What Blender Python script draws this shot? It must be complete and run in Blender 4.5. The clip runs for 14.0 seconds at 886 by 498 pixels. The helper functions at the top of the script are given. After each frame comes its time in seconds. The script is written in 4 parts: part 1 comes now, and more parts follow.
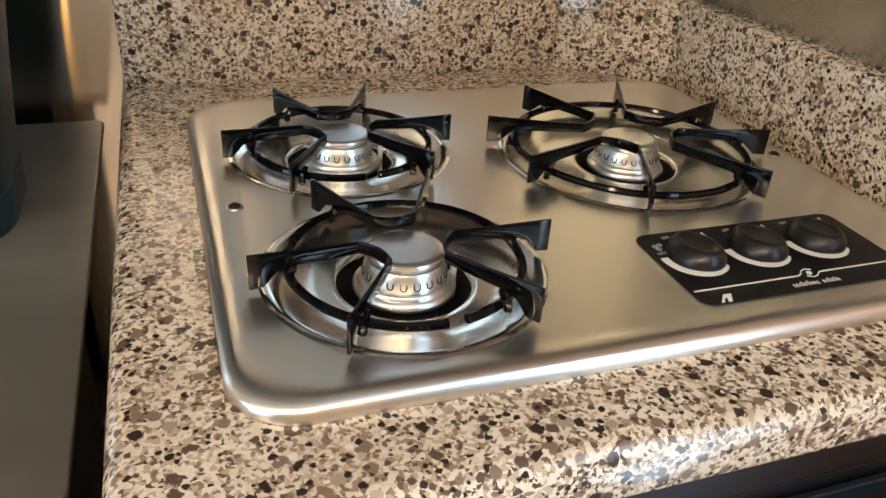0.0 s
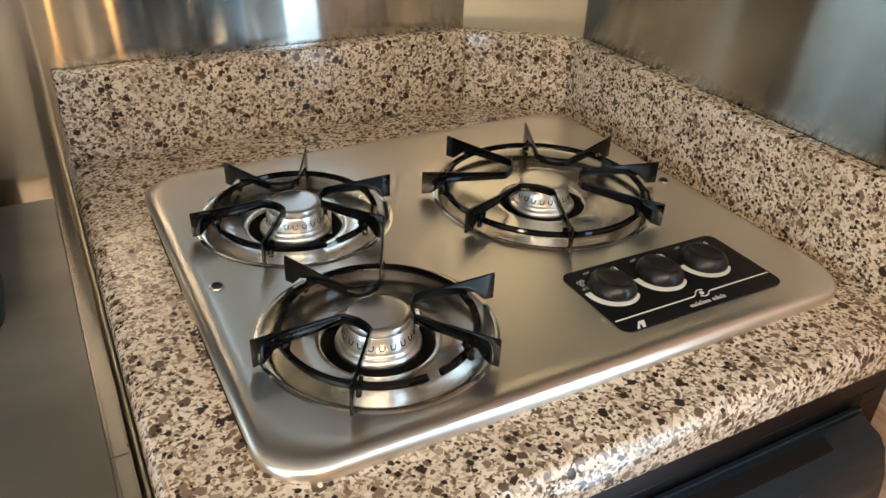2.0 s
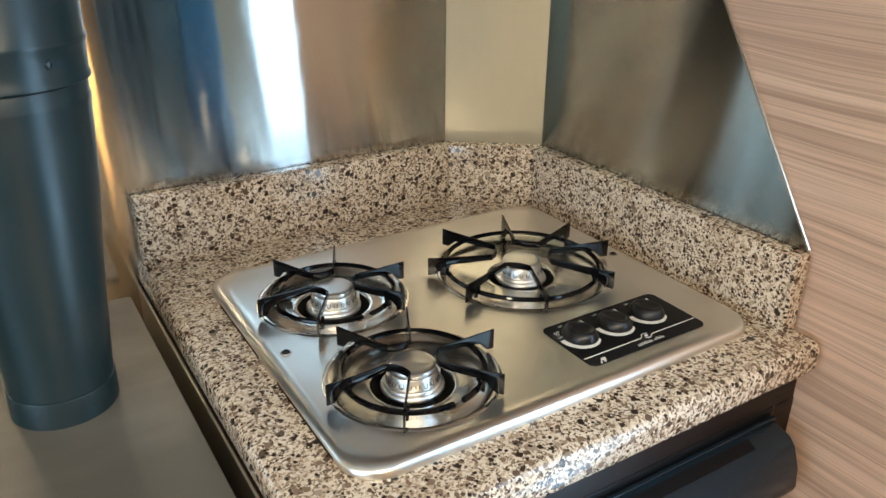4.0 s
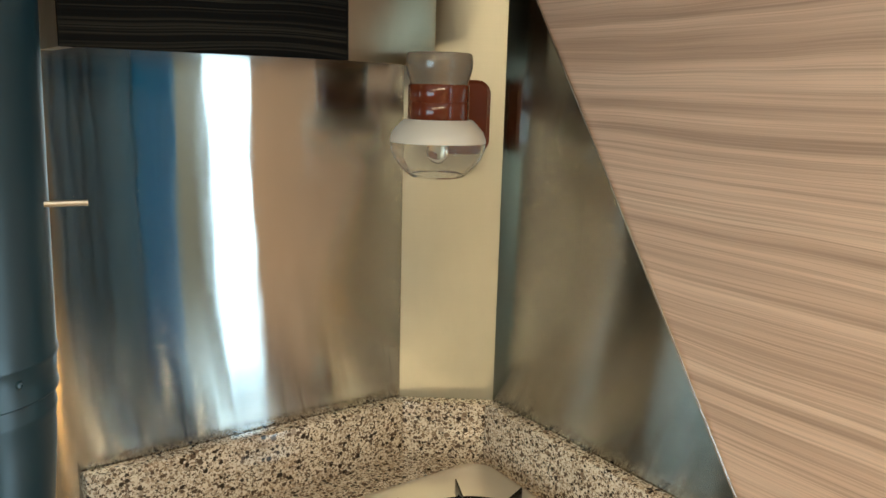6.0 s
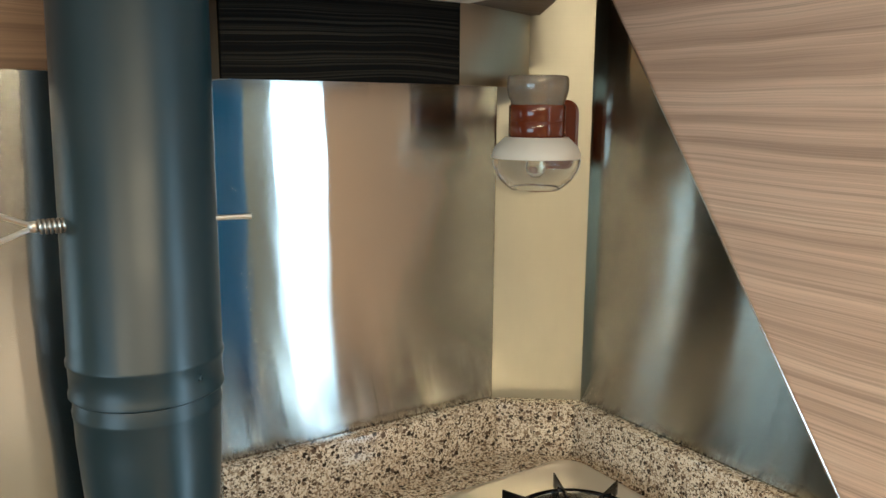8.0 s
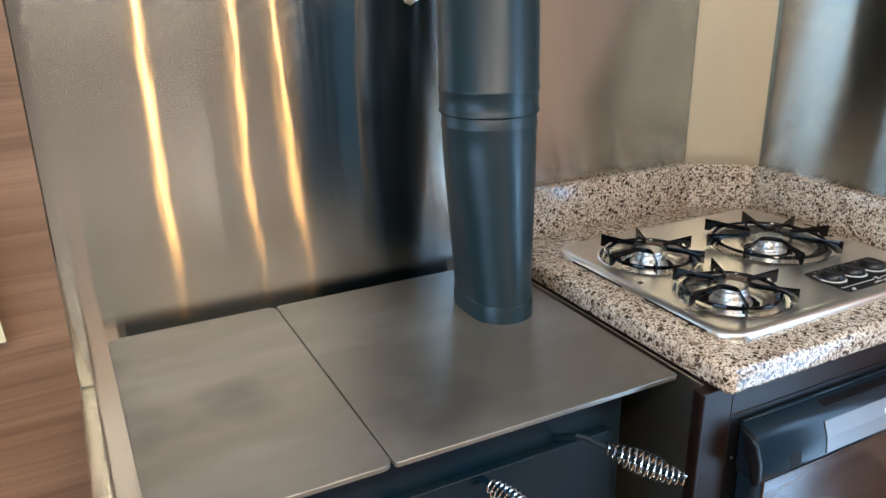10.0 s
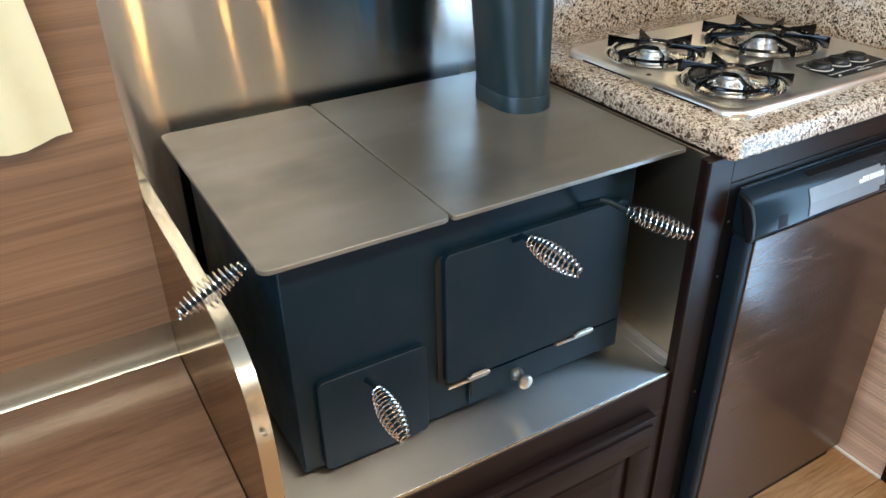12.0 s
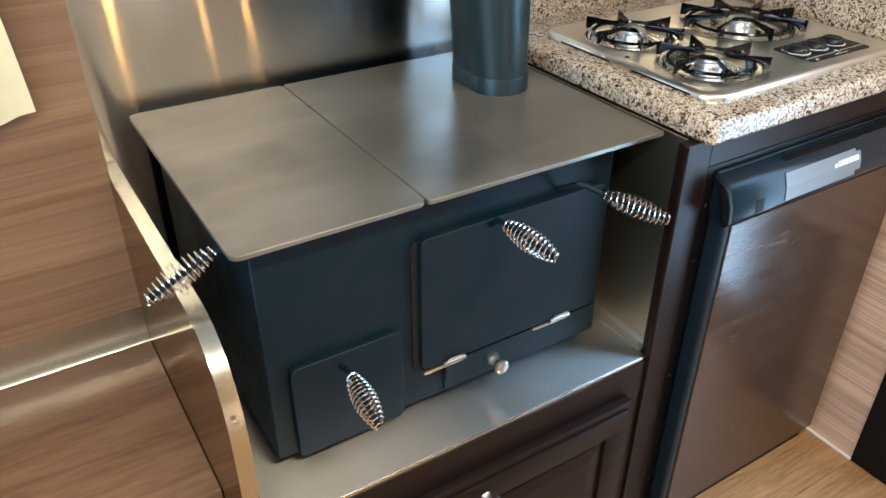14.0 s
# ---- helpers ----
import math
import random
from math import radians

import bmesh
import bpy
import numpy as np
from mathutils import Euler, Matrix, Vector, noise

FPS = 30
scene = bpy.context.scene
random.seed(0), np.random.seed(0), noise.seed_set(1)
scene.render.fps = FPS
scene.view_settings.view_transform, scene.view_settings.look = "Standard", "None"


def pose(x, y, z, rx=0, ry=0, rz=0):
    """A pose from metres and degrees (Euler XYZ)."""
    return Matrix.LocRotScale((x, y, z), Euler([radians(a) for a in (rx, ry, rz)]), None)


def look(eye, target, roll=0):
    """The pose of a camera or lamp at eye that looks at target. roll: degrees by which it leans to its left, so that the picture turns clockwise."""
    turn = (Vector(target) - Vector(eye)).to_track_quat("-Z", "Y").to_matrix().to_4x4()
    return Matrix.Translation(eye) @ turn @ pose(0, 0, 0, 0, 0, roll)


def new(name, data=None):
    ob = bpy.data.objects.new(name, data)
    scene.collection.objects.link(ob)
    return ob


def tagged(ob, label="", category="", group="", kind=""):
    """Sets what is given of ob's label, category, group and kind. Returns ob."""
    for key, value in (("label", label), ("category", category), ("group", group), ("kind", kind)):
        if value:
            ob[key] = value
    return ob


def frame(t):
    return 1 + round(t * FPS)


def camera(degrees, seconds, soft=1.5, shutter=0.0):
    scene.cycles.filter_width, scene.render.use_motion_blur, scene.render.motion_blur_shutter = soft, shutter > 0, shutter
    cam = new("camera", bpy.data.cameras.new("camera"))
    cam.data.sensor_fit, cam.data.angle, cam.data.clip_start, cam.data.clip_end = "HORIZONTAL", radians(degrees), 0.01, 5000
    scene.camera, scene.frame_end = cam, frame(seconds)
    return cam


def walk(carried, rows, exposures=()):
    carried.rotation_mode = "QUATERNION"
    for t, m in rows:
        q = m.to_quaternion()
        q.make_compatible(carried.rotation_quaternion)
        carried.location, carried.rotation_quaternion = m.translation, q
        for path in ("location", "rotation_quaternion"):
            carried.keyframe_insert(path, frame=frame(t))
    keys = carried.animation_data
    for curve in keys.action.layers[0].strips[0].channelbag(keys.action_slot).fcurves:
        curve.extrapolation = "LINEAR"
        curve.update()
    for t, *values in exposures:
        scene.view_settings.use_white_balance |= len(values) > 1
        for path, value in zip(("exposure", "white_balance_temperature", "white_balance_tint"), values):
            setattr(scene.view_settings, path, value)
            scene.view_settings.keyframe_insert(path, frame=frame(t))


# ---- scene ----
cam = camera(59.8, 14.0)
PATH = [
    (0, (0.055, -0.244, 1.184), (0.666, 1.372, 0.177), 4.0),
    (0.5, (0.072, -0.188, 1.186), (0.752, 1.391, 0.163), 4.8),
    (1, (0.067, -0.178, 1.204), (0.807, 1.362, 0.164), 4.5),
    (1.5, (0.036, -0.21, 1.239), (0.829, 1.302, 0.197), 3.6),
    (2, (-0.005, -0.273, 1.276), (0.831, 1.222, 0.243), 2.6),
    (2.2, (-0.017, -0.302, 1.286), (0.832, 1.191, 0.26), 2.2),
    (4.3, (-0.151, -0.422, 1.386), (0.842, 1.129, 0.605), 0.7),
    (4.5, (-0.154, -0.423, 1.4), (0.862, 1.134, 0.662), 0.9),
    (5, (-0.148, -0.418, 1.448), (0.923, 1.155, 0.832), 1.4),
    (5.5, (-0.14, -0.42, 1.485), (0.97, 1.17, 0.995), 1.6),
    (5.6, (-0.135, -0.425, 1.491), (0.969, 1.174, 1.02), 1.5),
    (6, (-0.145, -0.421, 1.502), (0.989, 1.177, 1.1), 1.5),
    (6.5, (-0.155, -0.415, 1.505), (0.998, 1.183, 1.159), 1.1),
    (7, (-0.161, -0.414, 1.508), (0.982, 1.194, 1.181), 0.8),
    (7.2, (-0.162, -0.412, 1.507), (0.976, 1.201, 1.184), 0.7),
    (9.3, (-0.635, -0.532, 1.495), (0.288, 1.162, 0.965), -0.2),
    (9.5, (-0.671, -0.556, 1.468), (0.231, 1.137, 0.902), -0.3),
    (10, (-0.725, -0.641, 1.418), (0.122, 1.037, 0.734), -1.0),
    (10.5, (-0.768, -0.678, 1.39), (0.004, 0.967, 0.553), -1.7),
    (11, (-0.845, -0.693, 1.375), (-0.074, 0.886, 0.42), -2.0),
    (11.5, (-0.897, -0.715, 1.373), (-0.07, 0.81, 0.376), -1.3),
    (12, (-0.902, -0.716, 1.37), (-0.041, 0.772, 0.346), -0.9),
    (12.5, (-0.9, -0.711, 1.368), (-0.018, 0.75, 0.325), -0.4),
    (13, (-0.897, -0.709, 1.365), (-0.005, 0.737, 0.31), -0.1),
    (13.5, (-0.896, -0.704, 1.364), (0.002, 0.733, 0.301), 0.1),
    (14, (-0.892, -0.704, 1.366), (0.005, 0.731, 0.301), 0.2),
]
walk(cam, [(t, look(eye, target, roll)) for t, eye, target, roll in PATH],
     [(0, 0.05, 7350, 14.5), (0.6, 0.07, 7350, 14.5), (2.2, 0.06, 7300, 14), (4.5, 0.20, 6550, 6.5), (5.5, 0.20, 7300, 5.5), (7.2, 0.22, 7550, 2), (9.3, 0.24, 5950, 12.5), (11, 0.33, 6050, 11), (12, 0.40, 6150, 9.5), (14, 0.45, 6250, 9.5)])
scene.view_settings.exposure = 0.0

# ---- light ----
world = bpy.data.worlds.new("world")
scene.world = world
world.use_nodes = True
wn = world.node_tree
sky = wn.nodes.new("ShaderNodeTexSky")
sky.sky_type, sky.sun_disc = "NISHITA", False
sky.sun_elevation, sky.sun_rotation = radians(43), radians(34)
wn.links.new(sky.outputs[0], wn.nodes["Background"].inputs[0])
wn.nodes["Background"].inputs[1].default_value = 0.12


def lamp(name, kind, energy, colour, m, size=None, size_y=None, angle=None):
    data = bpy.data.lights.new(name, kind)
    data.energy, data.color = energy, colour
    if kind == "AREA":
        data.shape, data.size, data.size_y = "RECTANGLE", size, size_y
    if kind == "SUN":
        data.angle = angle
    if kind == "POINT":
        data.shadow_soft_size = size
    ob = new(name, data)
    ob.matrix_world = m
    return ob


lamp("sun", "SUN", 4.5, (1.0, 0.95, 0.86), look((2.0, 3.0, 3.4), (0, 0, 0.3)), angle=radians(0.5))
DAY = (0.46, 0.72, 1.0)
lamp("doorway_daylight", "AREA", 19, DAY, look((0.69, -0.62, 1.0), (-0.5, -0.55, 0.95)), 0.46, 1.75)
# Fill lamp added in an unseen west opening to lift bench and walls.
lamp("window_daylight", "AREA", 21, DAY, look((-2.27, -0.8, 1.32), (0, -0.6, 1.75)), 1.4, 0.75)
WARM = (1.0, 0.84, 0.62)
# Unseen lamps added overhead for warm room light; places and watts are chosen.
ADDED_LIGHTS = ((-0.30, -0.95, 17.5), (-1.40, -0.95, 17.5))
for lx, ly, watts in ADDED_LIGHTS:
    lamp("ceiling_lamp", "AREA", watts, WARM, look((lx, ly, 1.965), (lx, ly, 0)), 0.92, 0.14)


# ---- materials ----
def material(name, colour=(0.5, 0.5, 0.5), rough=0.5, metal=0.0, **more):
    mat = bpy.data.materials.new(name)
    mat.use_nodes = True
    b = mat.node_tree.nodes["Principled BSDF"]
    b.inputs["Base Color"].default_value = (*colour, 1)
    b.inputs["Roughness"].default_value = rough
    b.inputs["Metallic"].default_value = metal
    for key, value in more.items():
        b.inputs[key.replace("_", " ")].default_value = value
    return mat


class Net:
    """Short hand for the nodes of one material."""

    def __init__(self, mat):
        self.t = mat.node_tree
        self.b = self.t.nodes["Principled BSDF"]

    def node(self, kind, **values):
        n = self.t.nodes.new(kind)
        for k, v in values.items():
            if k in n.inputs:
                n.inputs[k].default_value = v
        return n

    def link(self, a, b):
        self.t.links.new(a, b)

    def coords(self, scale=(1, 1, 1), turn=(0, 0, 0)):
        c = self.node("ShaderNodeTexCoord")
        m = self.node("ShaderNodeMapping", Scale=scale, Rotation=turn)
        self.link(c.outputs["Object"], m.inputs["Vector"])
        return m.outputs["Vector"]

    def noise(self, vec, scale, detail=4, rough=0.55, distort=0.0):
        n = self.node("ShaderNodeTexNoise", Scale=scale, Detail=detail, Roughness=rough, Distortion=distort)
        self.link(vec, n.inputs["Vector"])
        return n

    def ramp(self, fac, stops, constant=False):
        r = self.node("ShaderNodeValToRGB")
        e = r.color_ramp.elements
        while len(e) < len(stops):
            e.new(0.5)
        for el, (p, c) in zip(e, stops):
            el.position, el.color = p, (*c, 1)
        if constant:
            r.color_ramp.interpolation = "CONSTANT"
        self.link(fac, r.inputs[0])
        return r.outputs[0]

    def grey(self, fac, a, b, p=0.0, q=1.0):
        return self.ramp(fac, [(p, (a,) * 3), (q, (b,) * 3)])

    def mix(self, fac, a, b, mode="MIX"):
        m = self.t.nodes.new("ShaderNodeMix")
        m.data_type, m.blend_type = "RGBA", mode
        for sock, v in ((m.inputs[0], fac), (m.inputs[6], a), (m.inputs[7], b)):
            if isinstance(v, (int, float)):
                sock.default_value = v
            elif isinstance(v, tuple):
                sock.default_value = (*v, 1)
            else:
                self.link(v, sock)
        return m.outputs[2]

    def bump(self, height, strength, distance, below=None):
        n = self.node("ShaderNodeBump", Strength=strength, Distance=distance)
        self.link(height, n.inputs["Height"])
        if below is not None:
            self.link(below, n.inputs["Normal"])
        self.link(n.outputs[0], self.b.inputs["Normal"])
        return n.outputs[0]


def granite():
    """Speckled stone: a fine cream and tan mottle with rounded brown and black grains of uneven size."""
    mat = material("speckled_stone", rough=0.16)
    n = Net(mat)
    base = n.coords()

    def warped(scale, amount):
        w = n.node("ShaderNodeVectorMath")
        w.operation = "MULTIPLY_ADD"
        n.link(n.noise(base, scale, 2).outputs["Color"], w.inputs[0])
        w.inputs[1].default_value = (amount,) * 3
        n.link(base, w.inputs[2])
        return w.outputs[0]

    def cells(vec, scale):
        v = n.node("ShaderNodeTexVoronoi", Scale=scale, Randomness=1.0)
        n.link(vec, v.inputs["Vector"])
        s = n.node("ShaderNodeSeparateColor")
        n.link(v.outputs["Color"], s.inputs[0])
        return v.outputs["Distance"], s.outputs

    def grains(col, scale, size, least, stops, vec):
        """Lay rounded grains over col: each cell's grain reaches size * its random number, less least."""
        dist, rnd = cells(vec, scale)
        m = n.node("ShaderNodeMath")
        m.operation = "MULTIPLY_ADD"
        n.link(rnd[0], m.inputs[0])
        m.inputs[1].default_value, m.inputs[2].default_value = size, -least
        d = n.node("ShaderNodeMath")
        d.operation = "SUBTRACT"
        n.link(m.outputs[0], d.inputs[0])
        n.link(dist, d.inputs[1])
        mask = n.ramp(d.outputs[0], [(0.0, (0, 0, 0)), (0.11, (1, 1, 1))])
        return n.mix(mask, col, n.ramp(rnd[1], stops, True))

    v = warped(240, 0.0045)
    _, fine = cells(v, 430)
    col = n.ramp(fine[0], [(0.0, (0.73, 0.64, 0.515)), (0.26, (0.47, 0.37, 0.27)), (0.48, (0.67, 0.57, 0.45)), (0.70, (0.25, 0.18, 0.125)), (0.87, (0.09, 0.062, 0.045))], True)
    cloud = n.noise(base, 14, 4)
    col = n.mix(n.grey(cloud.outputs[0], 0.0, 0.40, 0.42, 0.68), col, (0.36, 0.255, 0.175))
    col = grains(col, 130, 0.76, 0.11, [(0.0, (0.21, 0.145, 0.10)), (0.30, (0.105, 0.070, 0.049)), (0.60, (0.034, 0.024, 0.018)), (0.84, (0.33, 0.26, 0.20))], v)
    col = grains(col, 225, 0.78, 0.18, [(0.0, (0.028, 0.020, 0.016)), (0.45, (0.10, 0.068, 0.048)), (0.74, (0.68, 0.60, 0.49))], warped(300, 0.003))
    n.link(col, n.b.inputs["Base Color"])
    n.link(n.grey(fine[1], 0.10, 0.24), n.b.inputs["Roughness"])
    n.bump(n.noise(base, 90, 3).outputs[0], 0.06, 0.001)
    return mat


def steel(name, colour, rough, aniso, axis, grain, wave=0.0, wave_scale=(1, 1, 1), vary=0.2, relief=0.012):
    """Brushed sheet; grain: scale of the brush lines along x, y, z; wave: how far the sheet ripples."""
    mat = material(name, colour, rough, 1.0, Anisotropic=aniso, Anisotropic_Rotation=0.25 if axis else 0.0)
    n = Net(mat)
    fine = n.noise(n.coords(grain), 1.0, 3, 0.7)
    smear = n.noise(n.coords(), 5.5, 4, 0.6)
    n.link(n.mix(n.grey(smear.outputs[0], 0.0, 0.30, 0.35, 0.75), colour, tuple(c * 0.72 for c in colour)), n.b.inputs["Base Color"])
    r = n.node("ShaderNodeMath")
    r.operation = "MULTIPLY_ADD"
    n.link(fine.outputs[0], r.inputs[0])
    r.inputs[1].default_value, r.inputs[2].default_value = rough * vary, rough * (1 - vary / 2)
    n.link(r.outputs[0], n.b.inputs["Roughness"])
    if axis:
        tan = n.node("ShaderNodeTangent")
        tan.direction_type, tan.axis = "RADIAL", axis
        n.link(tan.outputs[0], n.b.inputs["Tangent"])
    low = None
    if wave:
        w = n.node("ShaderNodeBump", Strength=1.0, Distance=wave)
        n.link(n.noise(n.coords(wave_scale), 1.0, 2, 0.4).outputs[0], w.inputs["Height"])
        low = w.outputs[0]
    n.bump(fine.outputs[0], relief, 0.0002, low)
    return mat


def brushed_sheet(name, colour, rough, aniso, ripple, ripple_scale, flat=False):
    """Sheet with level brush lines, which draws reflections out upright; ripple: how uneven the sheet is."""
    mat = material(name, colour, rough, 1.0)
    n = Net(mat)
    g = n.t.nodes.new("ShaderNodeBsdfAnisotropic")
    g.distribution = "GGX"
    lines = n.noise(n.coords((2, 2, 600)), 1.0, 3, 0.7)
    smear = n.noise(n.coords((1, 1, 0.35)), 6.0, 5, 0.62)
    shade = n.mix(n.grey(smear.outputs[0], 0.0, 0.45, 0.38, 0.75), colour, tuple(c * 0.70 for c in colour))
    shade = n.mix(n.grey(lines.outputs[0], 0.0, 0.18, 0.3, 0.7), shade, tuple(c * 0.8 for c in colour))
    n.link(shade, g.inputs["Color"])
    n.link(n.grey(smear.outputs[0], rough * 0.92, rough * 1.1, 0.3, 0.7), g.inputs["Roughness"])
    g.inputs["Anisotropy"].default_value = aniso
    if flat:
        tan = n.node("ShaderNodeCombineXYZ", X=1.0)
    else:
        tan = n.node("ShaderNodeTangent")
        tan.direction_type, tan.axis = "RADIAL", "Z"
    n.link(tan.outputs[0], g.inputs["Tangent"])
    w = n.node("ShaderNodeBump", Strength=1.0, Distance=ripple)
    n.link(n.noise(n.coords(ripple_scale), 1.0, 2, 0.45).outputs[0], w.inputs["Height"])
    dents = n.node("ShaderNodeBump", Strength=1.0, Distance=ripple * 0.36)
    n.link(n.noise(n.coords((20, 20, 3.5)), 1.0, 2, 0.5).outputs[0], dents.inputs["Height"])
    n.link(w.outputs[0], dents.inputs["Normal"])
    n.link(dents.outputs[0], g.inputs["Normal"])
    n.link(g.outputs[0], n.t.nodes["Material Output"].inputs["Surface"])
    return mat


def wood(name, dark, mid, light, rough, grain, rings=1.0, stripe=0.5):
    """Wood with its grain along the axis whose scale is smallest."""
    mat = material(name, mid, rough)
    n = Net(mat)
    vec = n.coords(grain)
    big = n.noise(vec, 1.0 * rings, 3, 0.5, 0.6)
    fine = n.noise(vec, 7.0 * rings, 5, 0.65, 0.3)
    col = n.ramp(big.outputs[0], [(0.28, dark), (0.50, mid), (0.72, light)])
    streak = n.ramp(fine.outputs[0], [(0.34, dark), (0.62, light)])
    col = n.mix(stripe, col, streak)
    info = n.node("ShaderNodeObjectInfo")
    col = n.mix(n.grey(info.outputs["Random"], 0.0, 0.22), col, dark)
    n.link(col, n.b.inputs["Base Color"])
    n.link(n.grey(fine.outputs[0], rough * 0.8, rough * 1.25, 0.3, 0.7), n.b.inputs["Roughness"])
    n.bump(fine.outputs[0], 0.05, 0.0004)
    return mat


def painted(name, colour, rough, relief=0.1, scale=300, stain=(0, 0, 0), amount=0.15):
    """Paint or enamel with a fine skin and faint marks."""
    mat = material(name, colour, rough)
    n = Net(mat)
    v = n.coords()
    blot = n.noise(v, 11, 5, 0.65)
    n.link(n.mix(n.grey(blot.outputs[0], 0.0, amount, 0.45, 0.75), colour, stain), n.b.inputs["Base Color"])
    n.link(n.grey(blot.outputs[0], rough * 0.82, rough * 1.2, 0.3, 0.7), n.b.inputs["Roughness"])
    n.bump(n.noise(v, scale, 2).outputs[0], relief, 0.0004)
    return mat


def lined_wood(name, dark, mid, light, rough, along, lines, sway, depth, gloss, span=(0.34, 0.52, 0.70)):
    """Laminate printed with long thin grain lines that sway and bend; along: the axis of the grain (0 x, 1 y)."""
    mat = material(name, mid, rough)
    n = Net(mat)
    bend = n.noise(n.coords((1.1, 1.1, 2.6)), 1.0, 3, 0.5)
    c = n.node("ShaderNodeTexCoord")
    w = n.node("ShaderNodeVectorMath")
    w.operation = "MULTIPLY_ADD"
    n.link(bend.outputs["Color"], w.inputs[0])
    w.inputs[1].default_value = (0, 0, sway)
    n.link(c.outputs["Object"], w.inputs[2])

    def layer(u, v, detail):
        m = n.node("ShaderNodeMapping", Scale=(u, u, v))
        n.link(w.outputs[0], m.inputs["Vector"])
        return n.noise(m.outputs[0], 1.0, detail, 0.6).outputs[0]

    wide, thin, hair = layer(0.7, lines * 0.28, 2), layer(1.0, lines, 3), layer(4.0, lines * 5, 2)
    col = n.ramp(wide, [(span[0], tuple(0.6 * a + 0.4 * b for a, b in zip(mid, dark))), (span[1], mid), (span[2], light)])
    col = n.mix(n.grey(thin, depth, 0.0, 0.34, 0.50), col, dark)
    col = n.mix(n.grey(thin, 0.0, depth * 0.25, 0.56, 0.72), col, light)
    col = n.mix(n.grey(hair, 0.30, 0.0, 0.36, 0.56), col, dark)
    n.link(col, n.b.inputs["Base Color"])
    n.link(n.grey(hair, rough * 0.85, rough * 1.2, 0.3, 0.7), n.b.inputs["Roughness"])
    n.b.inputs["Specular IOR Level"].default_value = gloss
    n.bump(hair, 0.05, 0.0003)
    return mat


def hot_plate():
    """Bare dark steel cooking plate, wiped, with pale smears and a few darker burns."""
    mat = material("stove_top_steel", (0.13, 0.12, 0.10), 0.32, 0.45, Specular_IOR_Level=0.75)
    n = Net(mat)
    wipe = n.noise(n.coords((3.0, 9.0, 3.0), (0, 0, 0.9)), 1.0, 3, 0.5)
    rub = n.noise(n.coords((9, 26, 9), (0, 0, -0.5)), 1.0, 2, 0.5)
    burn = n.noise(n.coords(), 5.0, 3, 0.5)
    col = n.mix(n.grey(wipe.outputs[0], 0.0, 0.55, 0.50, 0.78), (0.165, 0.152, 0.127), (0.32, 0.30, 0.27))
    col = n.mix(n.grey(rub.outputs[0], 0.0, 0.16, 0.55, 0.80), col, (0.32, 0.31, 0.29))
    col = n.mix(n.grey(burn.outputs[0], 0.55, 0.0, 0.28, 0.46), col, (0.045, 0.044, 0.042))
    n.link(col, n.b.inputs["Base Color"])
    n.link(n.grey(wipe.outputs[0], 0.295, 0.40, 0.35, 0.70), n.b.inputs["Roughness"])
    return mat


STONE = granite()
WALL_STEEL = brushed_sheet("wall_steel", (0.57, 0.56, 0.53), 0.115, 0.86, 0.00055, (4, 4, 3.2))
POLISHED = brushed_sheet("polished_steel", (0.66, 0.61, 0.54), 0.09, 0.55, 0.0003, (3, 3, 2))
LINING_STEEL = brushed_sheet("lining_steel", (0.78, 0.69, 0.54), 0.40, 0.35, 0.0012, (6, 6, 4))
SIDE_STEEL = brushed_sheet("side_steel", (0.49, 0.49, 0.44), 0.17, 0.80, 0.0007, (5, 5, 3.2))
TOP_STEEL = steel("cooktop_steel", (0.90, 0.86, 0.79), 0.30, 0.3, None, (6, 900, 6), 0, (1, 1, 1), 0.12, 0.002)
BOWL_STEEL = steel("bowl_steel", (0.88, 0.85, 0.78), 0.19, 0.0, None, (9, 9, 9), 0, (1, 1, 1), 0.25, 0.0)
CAP_ALLOY = steel("cast_alloy", (0.76, 0.75, 0.73), 0.32, 0.0, None, (300, 300, 300), 0, (1, 1, 1), 0.15, 0.004)
SHELF_STEEL = brushed_sheet("shelf_steel", (0.82, 0.79, 0.74), 0.32, 0.62, 0.0012, (4, 4, 4), True)
CORNER_STEEL = brushed_sheet("corner_steel", (0.50, 0.475, 0.385), 0.33, 0.45, 0.0008, (6, 6, 2.0))
TRIM_STEEL = steel("trim_steel", (0.63, 0.61, 0.53), 0.24, 0.3, None, (200, 12, 200), 0, (1, 1, 1), 0.2, 0.004)
CHROME = steel("sprung_wire", (0.72, 0.71, 0.70), 0.16, 0.0, None, (80, 80, 80))
NICKEL = steel("nickel", (0.55, 0.51, 0.45), 0.32, 0.0, None, (90, 90, 90))
ENAMEL = painted("black_enamel", (0.002, 0.002, 0.0025), 0.06, 0.0, 200)
ENAMEL.node_tree.nodes["Principled BSDF"].inputs["Specular IOR Level"].default_value = 0.28
STOVE_TOP = hot_plate()
STOVE_PAINT = painted("stove_paint", (0.003, 0.012, 0.019), 0.44, 0.04, 600, (0.03, 0.03, 0.03), 0.25)
STOVE_PAINT.node_tree.nodes["Principled BSDF"].inputs["Specular IOR Level"].default_value = 0.17
PIPE_PAINT = painted("pipe_paint", (0.007, 0.024, 0.031), 0.35, 0.02, 500, (0.035, 0.035, 0.035), 0.25)
PIPE_PAINT.node_tree.nodes["Principled BSDF"].inputs["Specular IOR Level"].default_value = 0.5
BLACK = painted("black_plastic", (0.005, 0.005, 0.006), 0.36, 0.03, 900)
